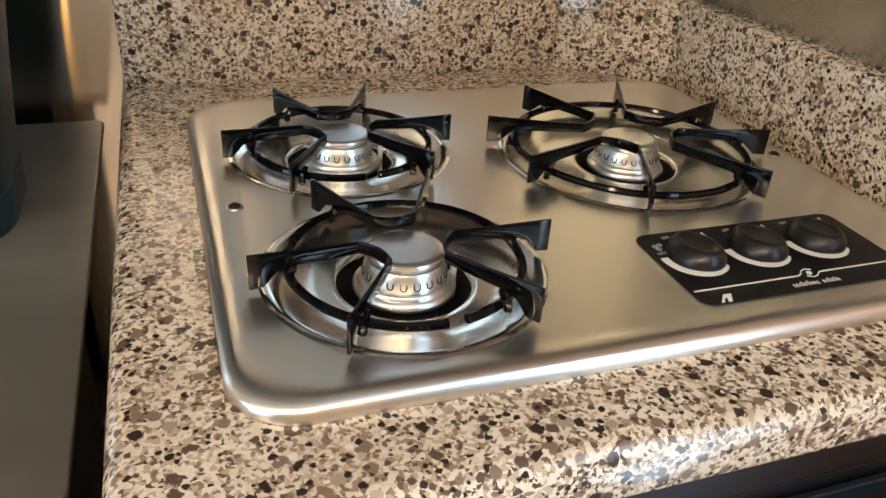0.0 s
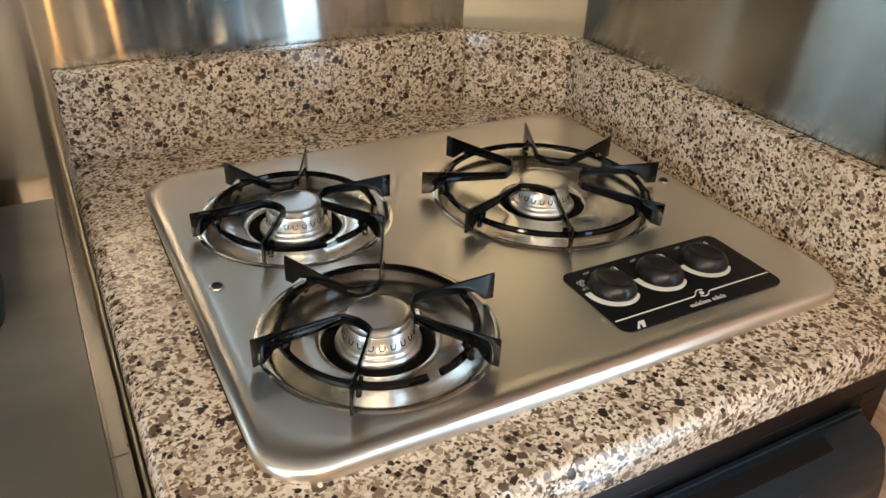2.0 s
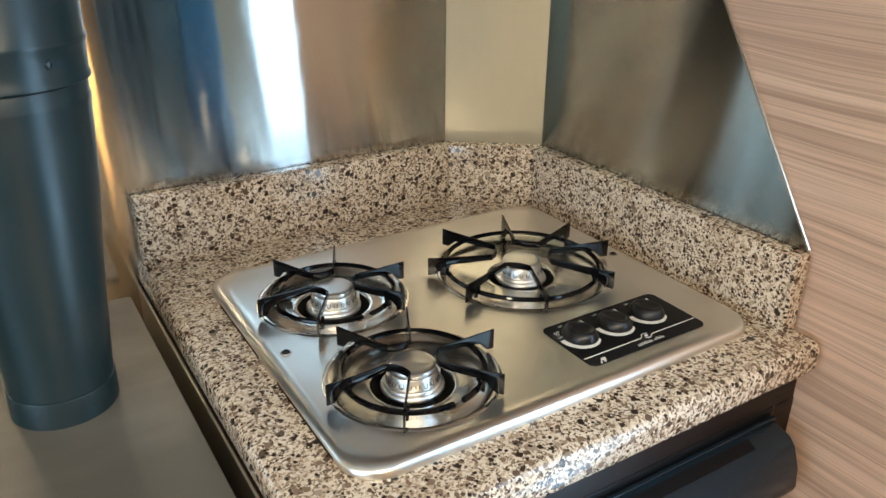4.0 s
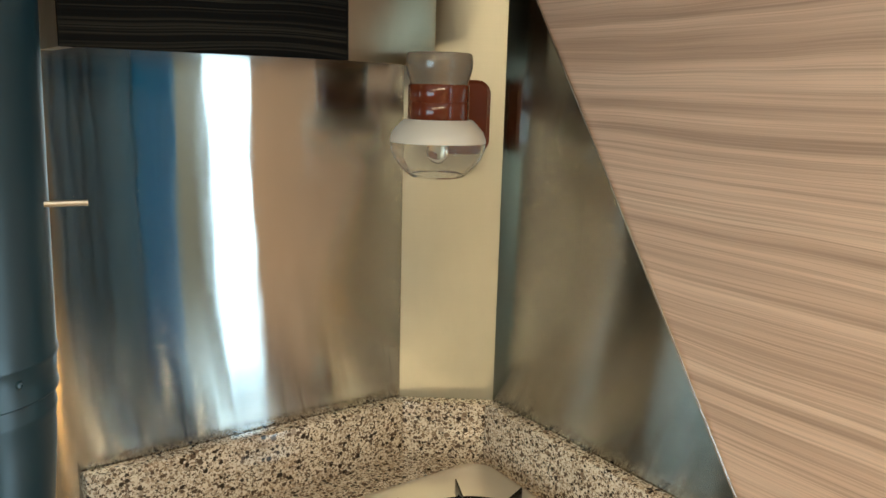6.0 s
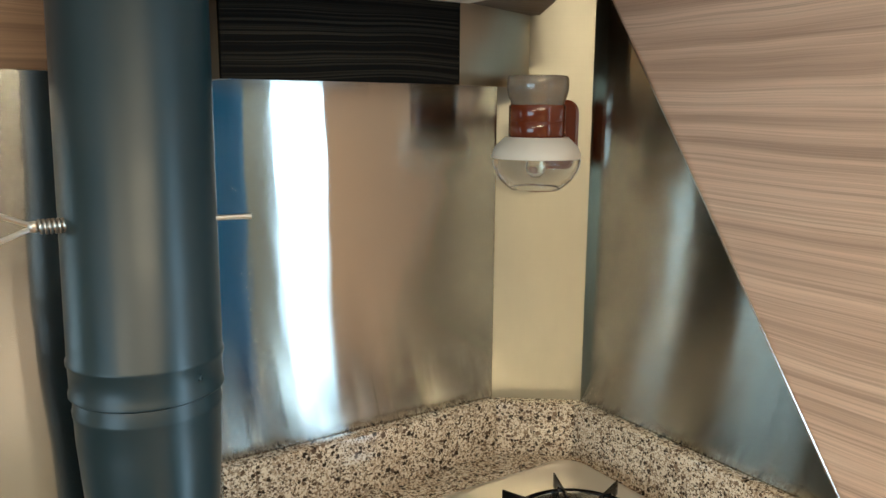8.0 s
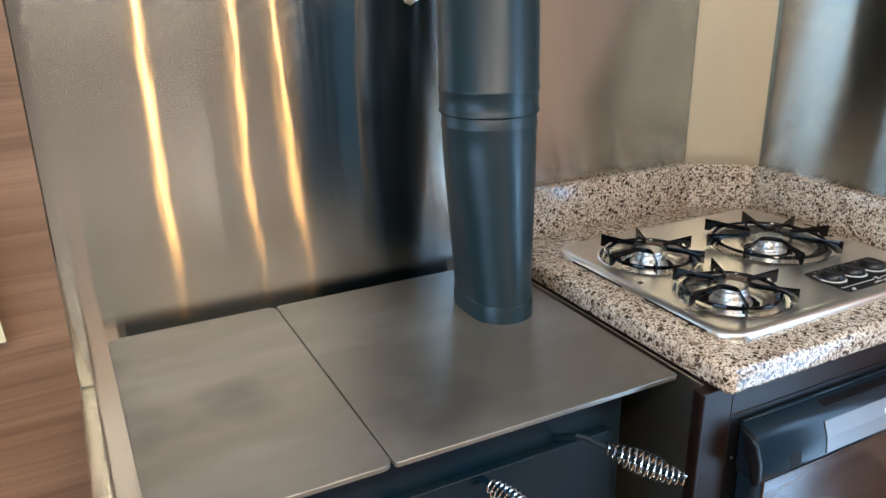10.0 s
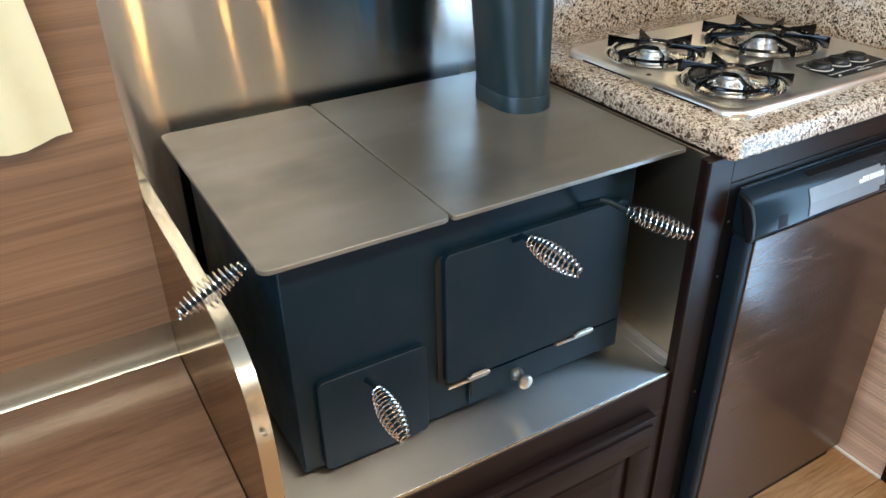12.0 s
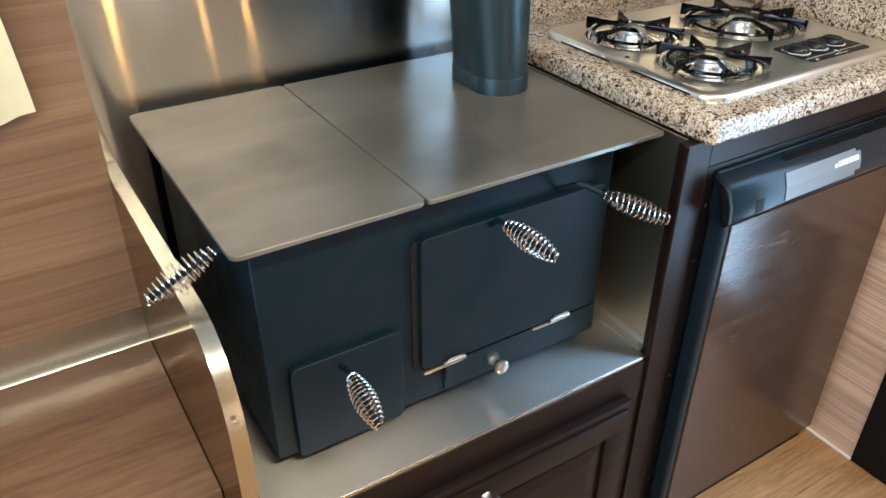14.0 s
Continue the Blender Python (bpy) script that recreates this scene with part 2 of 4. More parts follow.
BLACK.node_tree.nodes["Principled BSDF"].inputs["Specular IOR Level"].default_value = 0.2
RUBBER = painted("knob_plastic", (0.005, 0.005, 0.006), 0.35, 0.03, 900)
GLOSS_BLACK = painted("gloss_black_plastic", (0.009, 0.017, 0.025), 0.20, 0.05, 600)
GLOSS_BLACK.node_tree.nodes["Principled BSDF"].inputs["Specular IOR Level"].default_value = 0.22
# Near-black stands in for shade in hollows, ports, slots and gaps; also colours seal.
SHADE_AND_SEAL_BLACK = material("shade_and_seal_black", (0.004, 0.0035, 0.003), 0.9)
WHITE_PRINT = material("white_print", (0.78, 0.77, 0.73), 0.45)
GREY_PRINT = material("grey_print", (0.45, 0.47, 0.48), 0.4)
GREIGE = painted("greige_panel", (0.115, 0.090, 0.066), 0.5, 0.05, 400, (0.24, 0.17, 0.115), 0.5)
PALE_GREIGE = painted("pale_greige_panel", (0.60, 0.53, 0.44), 0.5, 0.05, 400, (0.24, 0.20, 0.16), 0.4)
NAVY = painted("navy_cloth", (0.018, 0.085, 0.155), 0.85, 0.5, 900, (0.01, 0.02, 0.03), 0.4)


def sheer(name, colour, through_share):
    """Thin cloth that lets part of the daylight through."""
    mat = material(name, colour, 0.9)
    n = Net(mat)
    weave = n.noise(n.coords((40, 40, 900)), 1.0, 2)
    col = n.mix(n.grey(weave.outputs[0], 0.0, 0.35, 0.35, 0.65), colour, tuple(c * 0.7 for c in colour))
    n.link(col, n.b.inputs["Base Color"])
    tr = n.node("ShaderNodeBsdfTranslucent")
    n.link(col, tr.inputs["Color"])
    m = n.node("ShaderNodeMixShader")
    m.inputs[0].default_value = through_share
    n.link(n.b.outputs[0], m.inputs[1])
    n.link(tr.outputs[0], m.inputs[2])
    n.link(m.outputs[0], n.t.nodes["Material Output"].inputs["Surface"])
    return mat


BLUE_SHEER = sheer("blue_sheer_cloth", (0.010, 0.20, 0.42), 0.8)
PLATE_GREY = painted("grey_inset", (0.17, 0.185, 0.20), 0.35, 0.05, 400)
PALE_PANEL = painted("pale_underside_laminate", (0.80, 0.77, 0.70), 0.4, 0.03, 400, (0.66, 0.60, 0.5), 0.3)
CUPBOARD_STEEL = brushed_sheet("cupboard_steel", (0.60, 0.50, 0.37), 0.30, 0.45, 0.0006, (4, 4, 2))
CREAM = painted("cream_laminate", (0.31, 0.26, 0.185), 0.40, 0.05, 400, (0.38, 0.30, 0.2), 0.3)
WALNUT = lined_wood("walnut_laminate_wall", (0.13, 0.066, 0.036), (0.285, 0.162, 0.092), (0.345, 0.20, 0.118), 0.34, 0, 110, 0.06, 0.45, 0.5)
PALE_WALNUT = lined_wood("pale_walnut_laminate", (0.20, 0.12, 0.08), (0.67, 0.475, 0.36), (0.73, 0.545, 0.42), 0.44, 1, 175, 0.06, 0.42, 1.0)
BENCH_WOOD = wood("walnut_laminate_bench", (0.115, 0.057, 0.032), (0.215, 0.115, 0.064), (0.30, 0.17, 0.10), 0.355, (0.8, 8.0, 8.0), 1.6)
ESPRESSO = wood("espresso_stained_wood", (0.008, 0.004, 0.0035), (0.012, 0.0065, 0.005), (0.017, 0.009, 0.007), 0.36, (1.2, 14, 14), 2.0)
ESPRESSO.node_tree.nodes["Principled BSDF"].inputs["Specular IOR Level"].default_value = 0.17
BLACK_WOOD = lined_wood("black_grained_laminate", (0.0015, 0.0013, 0.0012), (0.004, 0.0035, 0.003), (0.022, 0.019, 0.014), 0.6, 0, 900, 0.09, 0.5, 0.05, (0.40, 0.50, 0.62))
BROWN_WOOD = wood("brown_underside_wood", (0.06, 0.028, 0.015), (0.10, 0.05, 0.028), (0.15, 0.08, 0.045), 0.4, (1, 9, 9), 1.5)
FRIDGE_WOOD = wood("fridge_panel_laminate", (0.040, 0.020, 0.012), (0.060, 0.031, 0.018), (0.078, 0.042, 0.026), 0.20, (0.9, 9, 9), 1.5)
FLOOR_WOOD = wood("honey_plank", (0.22, 0.105, 0.040), (0.40, 0.215, 0.095), (0.56, 0.34, 0.17), 0.38, (1.0, 11, 11), 1.6)
CEILING_PAINT = painted("ceiling_vinyl", (0.78, 0.75, 0.68), 0.6, 0.1, 200, (0.5, 0.45, 0.38), 0.3)
FABRIC = painted("cream_cloth", (0.80, 0.71, 0.44), 0.9, 0.6, 900, (0.72, 0.60, 0.34), 0.4)
BROWN_GLASS = painted("glazed_brown_ceramic", (0.13, 0.028, 0.012), 0.12, 0.03, 300)
OPAL = material("frosted_white_glass", (0.80, 0.76, 0.68), 0.45)
OPAL.node_tree.nodes["Principled BSDF"].inputs["Transmission Weight"].default_value = 0.25
SMOKE = material("smoked_glass", (0.42, 0.37, 0.31), 0.14, Transmission_Weight=0.80)
CLEAR = material("clear_glass", (0.95, 0.96, 0.95), 0.02, Transmission_Weight=1.0, IOR=1.45)
GLOBE = material("hazy_clear_glass", (0.96, 0.95, 0.91), 0.05, Transmission_Weight=0.97, IOR=1.3)
GLOW = material("warm_bulb", (1, 0.8, 0.5), 0.4)
GLOW.node_tree.nodes["Principled BSDF"].inputs["Emission Color"].default_value = (1.0, 0.49, 0.13, 1)
GLOW.node_tree.nodes["Principled BSDF"].inputs["Emission Strength"].default_value = 7



# ---- mesh helpers ----
def ob_from(name, bm, mat, smooth=40):
    me = bpy.data.meshes.new(name)
    bmesh.ops.recalc_face_normals(bm, faces=bm.faces)
    bm.to_mesh(me)
    bm.free()
    me.materials.append(mat)
    if smooth:
        me.shade_smooth()
        me.set_sharp_from_angle(angle=radians(smooth))
    return new(name, me)


def thing(name, base, label, category, group="", kind=""):
    e = new(name)
    e.location = base
    e.empty_display_size = 0.05
    return tagged(e, label, category, group, kind)


def place(ob, parent):
    """Hang ob under parent without moving it."""
    ob.parent = parent
    m, p = Matrix.Identity(4), parent
    while p:
        m = p.matrix_parent_inverse @ Matrix.LocRotScale(p.location, p.rotation_euler, p.scale) @ m
        p = p.parent
    ob.matrix_parent_inverse = m.inverted()
    return ob


def part(name, bm, mat, parent, label="", smooth=40):
    ob = place(ob_from(name, bm, mat, smooth), parent)
    return tagged(ob, label)


def single(name, bm, mat, label, category, group="", kind="", smooth=40):
    return tagged(ob_from(name, bm, mat, smooth), label, category, group, kind)


def box(x0, x1, y0, y1, z0, z1, bevel=0.0, seg=2, bm=None):
    bm2 = bmesh.new()
    bmesh.ops.create_cube(bm2, size=1)
    for v in bm2.verts:
        v.co = Vector(((x0 + x1) / 2 + v.co.x * (x1 - x0), (y0 + y1) / 2 + v.co.y * (y1 - y0), (z0 + z1) / 2 + v.co.z * (z1 - z0)))
    if bevel:
        bmesh.ops.bevel(bm2, geom=bm2.edges[:], offset=bevel, segments=seg, affect="EDGES", profile=0.5)
    if bm is None:
        return bm2
    return merge(bm, bm2)


def merge(bm, other):
    tmp = bpy.data.meshes.new("tmp")
    other.to_mesh(tmp)
    other.free()
    bm.from_mesh(tmp)
    bpy.data.meshes.remove(tmp)
    return bm


def moved(bm, m):
    bmesh.ops.transform(bm, matrix=m, verts=bm.verts)
    return bm


def lathe(profile, centre=(0, 0, 0), n=40, closed=False):
    """Turn (radius, z) pairs about the vertical."""
    bm = bmesh.new()
    rings = []
    for r, z in profile:
        if r <= 1e-6:
            rings.append([bm.verts.new((0, 0, z))] * n)
        else:
            rings.append([bm.verts.new((r * math.cos(2 * math.pi * i / n), r * math.sin(2 * math.pi * i / n), z)) for i in range(n)])
    pairs = list(zip(rings, rings[1:]))
    if closed:
        pairs.append((rings[-1], rings[0]))
    for a, b in pairs:
        for i in range(n):
            j = (i + 1) % n
            f = []
            for v in (a[i], a[j], b[j], b[i]):
                if v not in f:
                    f.append(v)
            if len(f) > 2:
                bm.faces.new(f)
    return moved(bm, Matrix.Translation(centre))


def tube(points, radius, sides=8, closed=False, caps=True):
    """A round wire along points; radius may be a list."""
    bm = bmesh.new()
    pts = [Vector(p) for p in points]
    k = len(pts)
    rad = radius if isinstance(radius, (list, tuple)) else [radius] * k
    rings, up = [], None
    for i, p in enumerate(pts):
        a = pts[(i - 1) % k] if closed or i else pts[0]
        b = pts[(i + 1) % k] if closed or i < k - 1 else pts[-1]
        d = (b - a).normalized()
        if up is None:
            up = d.orthogonal().normalized()
        up = (up - d * up.dot(d)).normalized()
        side = d.cross(up)
        rings.append([bm.verts.new(p + rad[i] * (math.cos(2 * math.pi * s / sides) * up + math.sin(2 * math.pi * s / sides) * side)) for s in range(sides)])
    pairs = list(zip(rings, rings[1:])) + ([(rings[-1], rings[0])] if closed else [])
    for a, b in pairs:
        for s in range(sides):
            bm.faces.new((a[s], a[(s + 1) % sides], b[(s + 1) % sides], b[s]))
    if caps and not closed:
        bm.faces.new(rings[0])
        bm.faces.new(rings[-1])
    return bm


def rrect(x0, x1, y0, y1, r, n=7, inset=0.0):
    x0, x1, y0, y1, r = x0 + inset, x1 - inset, y0 + inset, y1 - inset, max(r - inset, 0.0008)
    out = []
    for cx, cy, a in ((x1 - r, y0 + r, -90), (x1 - r, y1 - r, 0), (x0 + r, y1 - r, 90), (x0 + r, y0 + r, 180)):
        for i in range(n + 1):
            t = radians(a + 90 * i / n)
            out.append((cx + r * math.cos(t), cy + r * math.sin(t)))
    return out


def circle(cx, cy, r, n=40):
    return [(cx + r * math.cos(2 * math.pi * i / n), cy + r * math.sin(2 * math.pi * i / n)) for i in range(n)]


def slab(loops, holes=(), z_top=None, z_low=None):
    """Loops: (points, z) from the lowest outline to the highest; the last is filled, less the holes, which go down to z_low."""
    bm = bmesh.new()
    rows = [[bm.verts.new((x, y, z)) for x, y in pts] for pts, z in loops]
    for a, b in zip(rows, rows[1:]):
        for i in range(len(a)):
            j = (i + 1) % len(a)
            bm.faces.new((a[i], a[j], b[j], b[i]))

    def fill(row, zs):
        edges = [bm.edges.get((row[i], row[(i + 1) % len(row)])) or bm.edges.new((row[i], row[(i + 1) % len(row)])) for i in range(len(row))]
        rims = []
        for h in holes:
            hv = [bm.verts.new((x, y, zs)) for x, y in h]
            rims.append(hv)
            edges += [bm.edges.new((hv[i], hv[(i + 1) % len(hv)])) for i in range(len(hv))]
        bmesh.ops.triangle_fill(bm, edges=edges, use_beauty=True, use_dissolve=False)
        return rims

    top = fill(rows[-1], loops[-1][1])
    if z_low is not None:
        low = fill(rows[0], loops[0][1])
        for a, b in zip(top, low):
            for i in range(len(a)):
                j = (i + 1) % len(a)
                bm.faces.new((a[i], a[j], b[j], b[i]))
    return bm


def prism(points, a, b, axis="z", bevel=0.0):
    """A flat outline of (u, v) drawn out from a to b along an axis: x takes (y, z), y takes (x, z), z takes (x, y)."""
    bm = bmesh.new()

    def at(u, v, w):
        return {"x": (w, u, v), "y": (u, w, v), "z": (u, v, w)}[axis]

    lo = [bm.verts.new(at(u, v, a)) for u, v in points]
    hi = [bm.verts.new(at(u, v, b)) for u, v in points]
    k = len(points)
    bm.faces.new(lo)
    bm.faces.new(hi)
    for i in range(k):
        bm.faces.new((lo[i], lo[(i + 1) % k], hi[(i + 1) % k], hi[i]))
    if bevel:
        bmesh.ops.recalc_face_normals(bm, faces=bm.faces)
        edges = [e for e in bm.edges if e.calc_face_angle(0) > radians(35)]
        bmesh.ops.bevel(bm, geom=edges, offset=bevel, segments=2, affect="EDGES", profile=0.5)
    return bm


def screw_head(r=0.0045, h=0.0022):
    """A round screw head with a cross slot, upright."""
    bm = lathe([(0, h * 0.6), (r * 0.25, h * 0.6), (r * 0.3, h), (r * 0.75, h * 0.85), (r, 0)], n=14)
    return bm


def writing(text, size, m, mat, parent, name="lettering"):
    cu = bpy.data.curves.new(name, "FONT")
    cu.body, cu.size, cu.extrude = text, size, 0.0001
    cu.align_x = cu.align_y = "CENTER"
    cu.materials.append(mat)
    ob = new(name, cu)
    ob.matrix_world = m
    dg = bpy.context.evaluated_depsgraph_get()
    me = bpy.data.meshes.new_from_object(ob.evaluated_get(dg))
    bpy.data.objects.remove(ob)
    me.transform(m)
    ob = new(name, me)
    return place(ob, parent)


# ---- the shell of the room ----
FLOOR_Z = -0.03
X0, X1, Y0, Y1, CEIL = -2.25, 0.6145, -1.9, 0.60, 2.0
floor = single("floor", box(X0 - 0.06, X1 + 0.05, Y0 - 0.06, Y1 + 0.06, FLOOR_Z - 0.06, FLOOR_Z - 0.004), BROWN_WOOD, "dark base under honey-coloured wood planks", "floor", kind="structure", smooth=0)
single("ceiling", box(X0 - 0.06, X1 + 0.06, Y0 - 0.06, Y1 + 0.06, CEIL, CEIL + 0.05), CEILING_PAINT, "cream vinyl ceiling of the motorhome", "ceiling", kind="structure", smooth=0)
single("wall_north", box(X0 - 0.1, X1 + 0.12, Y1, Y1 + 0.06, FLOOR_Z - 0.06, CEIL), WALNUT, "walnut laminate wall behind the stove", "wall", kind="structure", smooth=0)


def wall_with_opening(name, x0, x1, y0, y1, a, b, z0, z1, along, mat, label):
    """A wall of four blocks round an opening from a to b along x or y, z0 to z1 high."""
    bm = bmesh.new()
    lo, hi = (x0, x1) if along == "x" else (y0, y1)
    for p, q, r, s in ((lo, a, FLOOR_Z - 0.06, CEIL), (b, hi, FLOOR_Z - 0.06, CEIL), (a, b, z1, CEIL), (a, b, FLOOR_Z - 0.06, z0)):
        if q - p > 1e-4 and s - r > 1e-4:
            if along == "x":
                box(p, q, y0, y1, r, s, bm=bm)
            else:
                box(x0, x1, p, q, r, s, bm=bm)
    return single(name, bm, mat, label, "wall", kind="structure", smooth=0)


single("wall_south", box(X0 - 0.06, X1 + 0.06, Y0 - 0.06, Y0, FLOOR_Z - 0.06, CEIL), GREIGE, "grey-beige wall across the aisle", "wall", kind="structure", smooth=0)
# Pale panel added out of view; it brightens what the wall sheet reflects.
single("wall_south_wainscot", box(X0, 0.34, Y0 + 0.0002, Y0 + 0.008, FLOOR_Z + 0.001, 0.74, 0.001, 1), PALE_GREIGE, "unseen pale grey-beige panel added low across the aisle to brighten reflections in the steel", "wall panel", kind="structure", smooth=0)
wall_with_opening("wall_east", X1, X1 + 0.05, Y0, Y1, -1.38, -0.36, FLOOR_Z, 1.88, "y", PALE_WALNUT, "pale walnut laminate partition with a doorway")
wall_with_opening("wall_west", X0 - 0.06, X0, Y0, Y1, -1.5, -0.1, 0.94, 1.70, "y", WALNUT, "unseen walnut laminate end wall with a window opening added for fill light")

GROUND = painted("dry_grass_ground", (0.13, 0.12, 0.07), 0.9, 0.6, 40, (0.06, 0.07, 0.03), 0.6)
single("ground", box(-60, 60, -60, 60, -0.75, -0.65), GROUND, "dry grassy ground outside the doorway", "ground", kind="structure", smooth=0)

BACK = 0.585          # face of the steel behind stove and cooktop
TOP = 0.92            # worktop
# ---- steel splash sheets ----
sheet = box(-0.7555, 0.489, BACK, BACK + 0.012, 0.44, 1.545, 0.0008, 1)
single("wall_sheet", sheet, WALL_STEEL, "brushed stainless steel sheet behind the stove and the cooktop", "wall panel", kind="structure", smooth=0)
C1, C2 = Vector((0.489, BACK, 0)), Vector((0.610, 0.492, 0))
single("corner_sheet", prism([(C1.x, C1.y), (C2.x, C2.y), (C2.x + 0.006, C2.y + 0.008), (C1.x + 0.006, C1.y + 0.008)], 1.0, 1.99, "z"), CORNER_STEEL,
       "narrow pale steel sheet across the corner", "wall panel", kind="structure", smooth=0)
single("side_sheet", prism([(0.020, 1.0), (0.492, 1.0), (0.492, 1.720), (0.0235, 1.0135)], 0.610, 0.6140, "x"),
       SIDE_STEEL, "brushed stainless steel side sheet cut off on a slant", "wall panel", kind="structure", smooth=0)
bm = tube([(0.609, 0.020, 1.016), (0.609, 0.4925, 1.722)], 0.0014, 6)
single("sheet_edge_trim", bm, CHROME, "bright bare edge of the slanted steel sheet", "edge trim", kind="structure")

# ---- worktop and upstand ----
CUT = [(0.085, 0.06), (0.545, 0.06), (0.545, 0.445), (0.085, 0.445)]


def worktop():
    t = thing("worktop", (0.3, 0.3, TOP), "speckled beige and brown stone worktop with a rounded front edge", "worktop")
    loops = []
    for i in range(5):
        a = radians(90 * i / 4)
        loops.append((rrect(0.004, 0.612, -0.022, 0.60, 0.014, 5, 0.007 * (1 - math.sin(a))), 0.882 + 0.007 * (1 - math.cos(a))))
    for i in range(7):
        a = radians(90 * i / 6)
        loops.append((rrect(0.004, 0.612, -0.022, 0.60, 0.014, 5, 0.013 * (1 - math.cos(a))), TOP - 0.013 + 0.013 * math.sin(a)))
    part("slab", slab(loops, [CUT], TOP, 0.882), STONE, t)
    th = 0.026
    back = prism([(0.008, BACK - th - 0.002), (0.489 - th * 0.42, BACK - th - 0.002), (0.489, BACK - 0.001), (0.008, BACK - 0.001)], TOP - 0.004, 1.013, "z", 0.0035)
    part("back_upstand", back, STONE, t)
    mid = prism([(C1.x, C1.y - 0.002), (0.489 - th * 0.42, BACK - th - 0.001), (0.610 - th, 0.492 - th * 0.5), (C2.x - 0.001, C2.y)], TOP - 0.004, 1.0125, "z", 0.003)
    part("corner_upstand", mid, STONE, t)
    side = prism([(0.610 - th, 0.016), (0.6095, 0.016), (0.6095, 0.492), (0.610 - th, 0.492 - th * 0.5 + 0.001)], TOP - 0.004, 1.013, "z", 0.0035)
    part("side_upstand", side, STONE, t)


worktop()

# ---- cooktop ----
BURNERS = [(0.178, 0.146, 0.085), (0.178, 0.336, 0.085), (0.417, 0.283, 0.106)]
PLATE = 0.930


def drip_bowl(r):
    return lathe([(r + 0.0050, 0.0002), (r + 0.0030, 0.0010), (r + 0.0010, 0.0010), (r - 0.0020, 0.0002), (r - 0.0100, -0.0030), (r - 0.0180, -0.0062), (r - 0.0240, -0.0078), (r - 0.0300, -0.0085),
                  (0.0480, -0.0086), (0.0440, -0.0084), (0.0428, -0.0090), (0.0424, -0.0120)], n=64)


def burner_cap():
    """Cast burner head: skirt, fluted collar with a ring of small ports, flat lid."""
    bm = lathe([(0.0220, -0.0300), (0.0220, -0.0130), (0.0312, -0.0110), (0.0326, -0.0095), (0.0326, -0.0072), (0.0312, -0.0052), (0.0296, -0.0042), (0.0290, -0.0022), (0.0282, -0.0012),
                (0.0274, -0.0008), (0.0272, 0.0010), (0.0264, 0.0040), (0.0252, 0.0078), (0.0240, 0.0106), (0.0236, 0.0112), (0.0240, 0.0120), (0.0240, 0.0150),
                (0.0232, 0.0168), (0.0216, 0.0176), (0.0190, 0.0178), (0.0, 0.0172)], n=64)
    return bm


def port():
    """A small dark U-shaped gas port."""
    pts = [(-0.0019, 0, 0.0024)] + [(0.0019 * math.cos(a), 0, 0.0019 * math.sin(a)) for a in [radians(180 + 30 * i) for i in range(7)]] + [(0.0019, 0, 0.0024)]
    return tube(pts, 0.00050, 4)


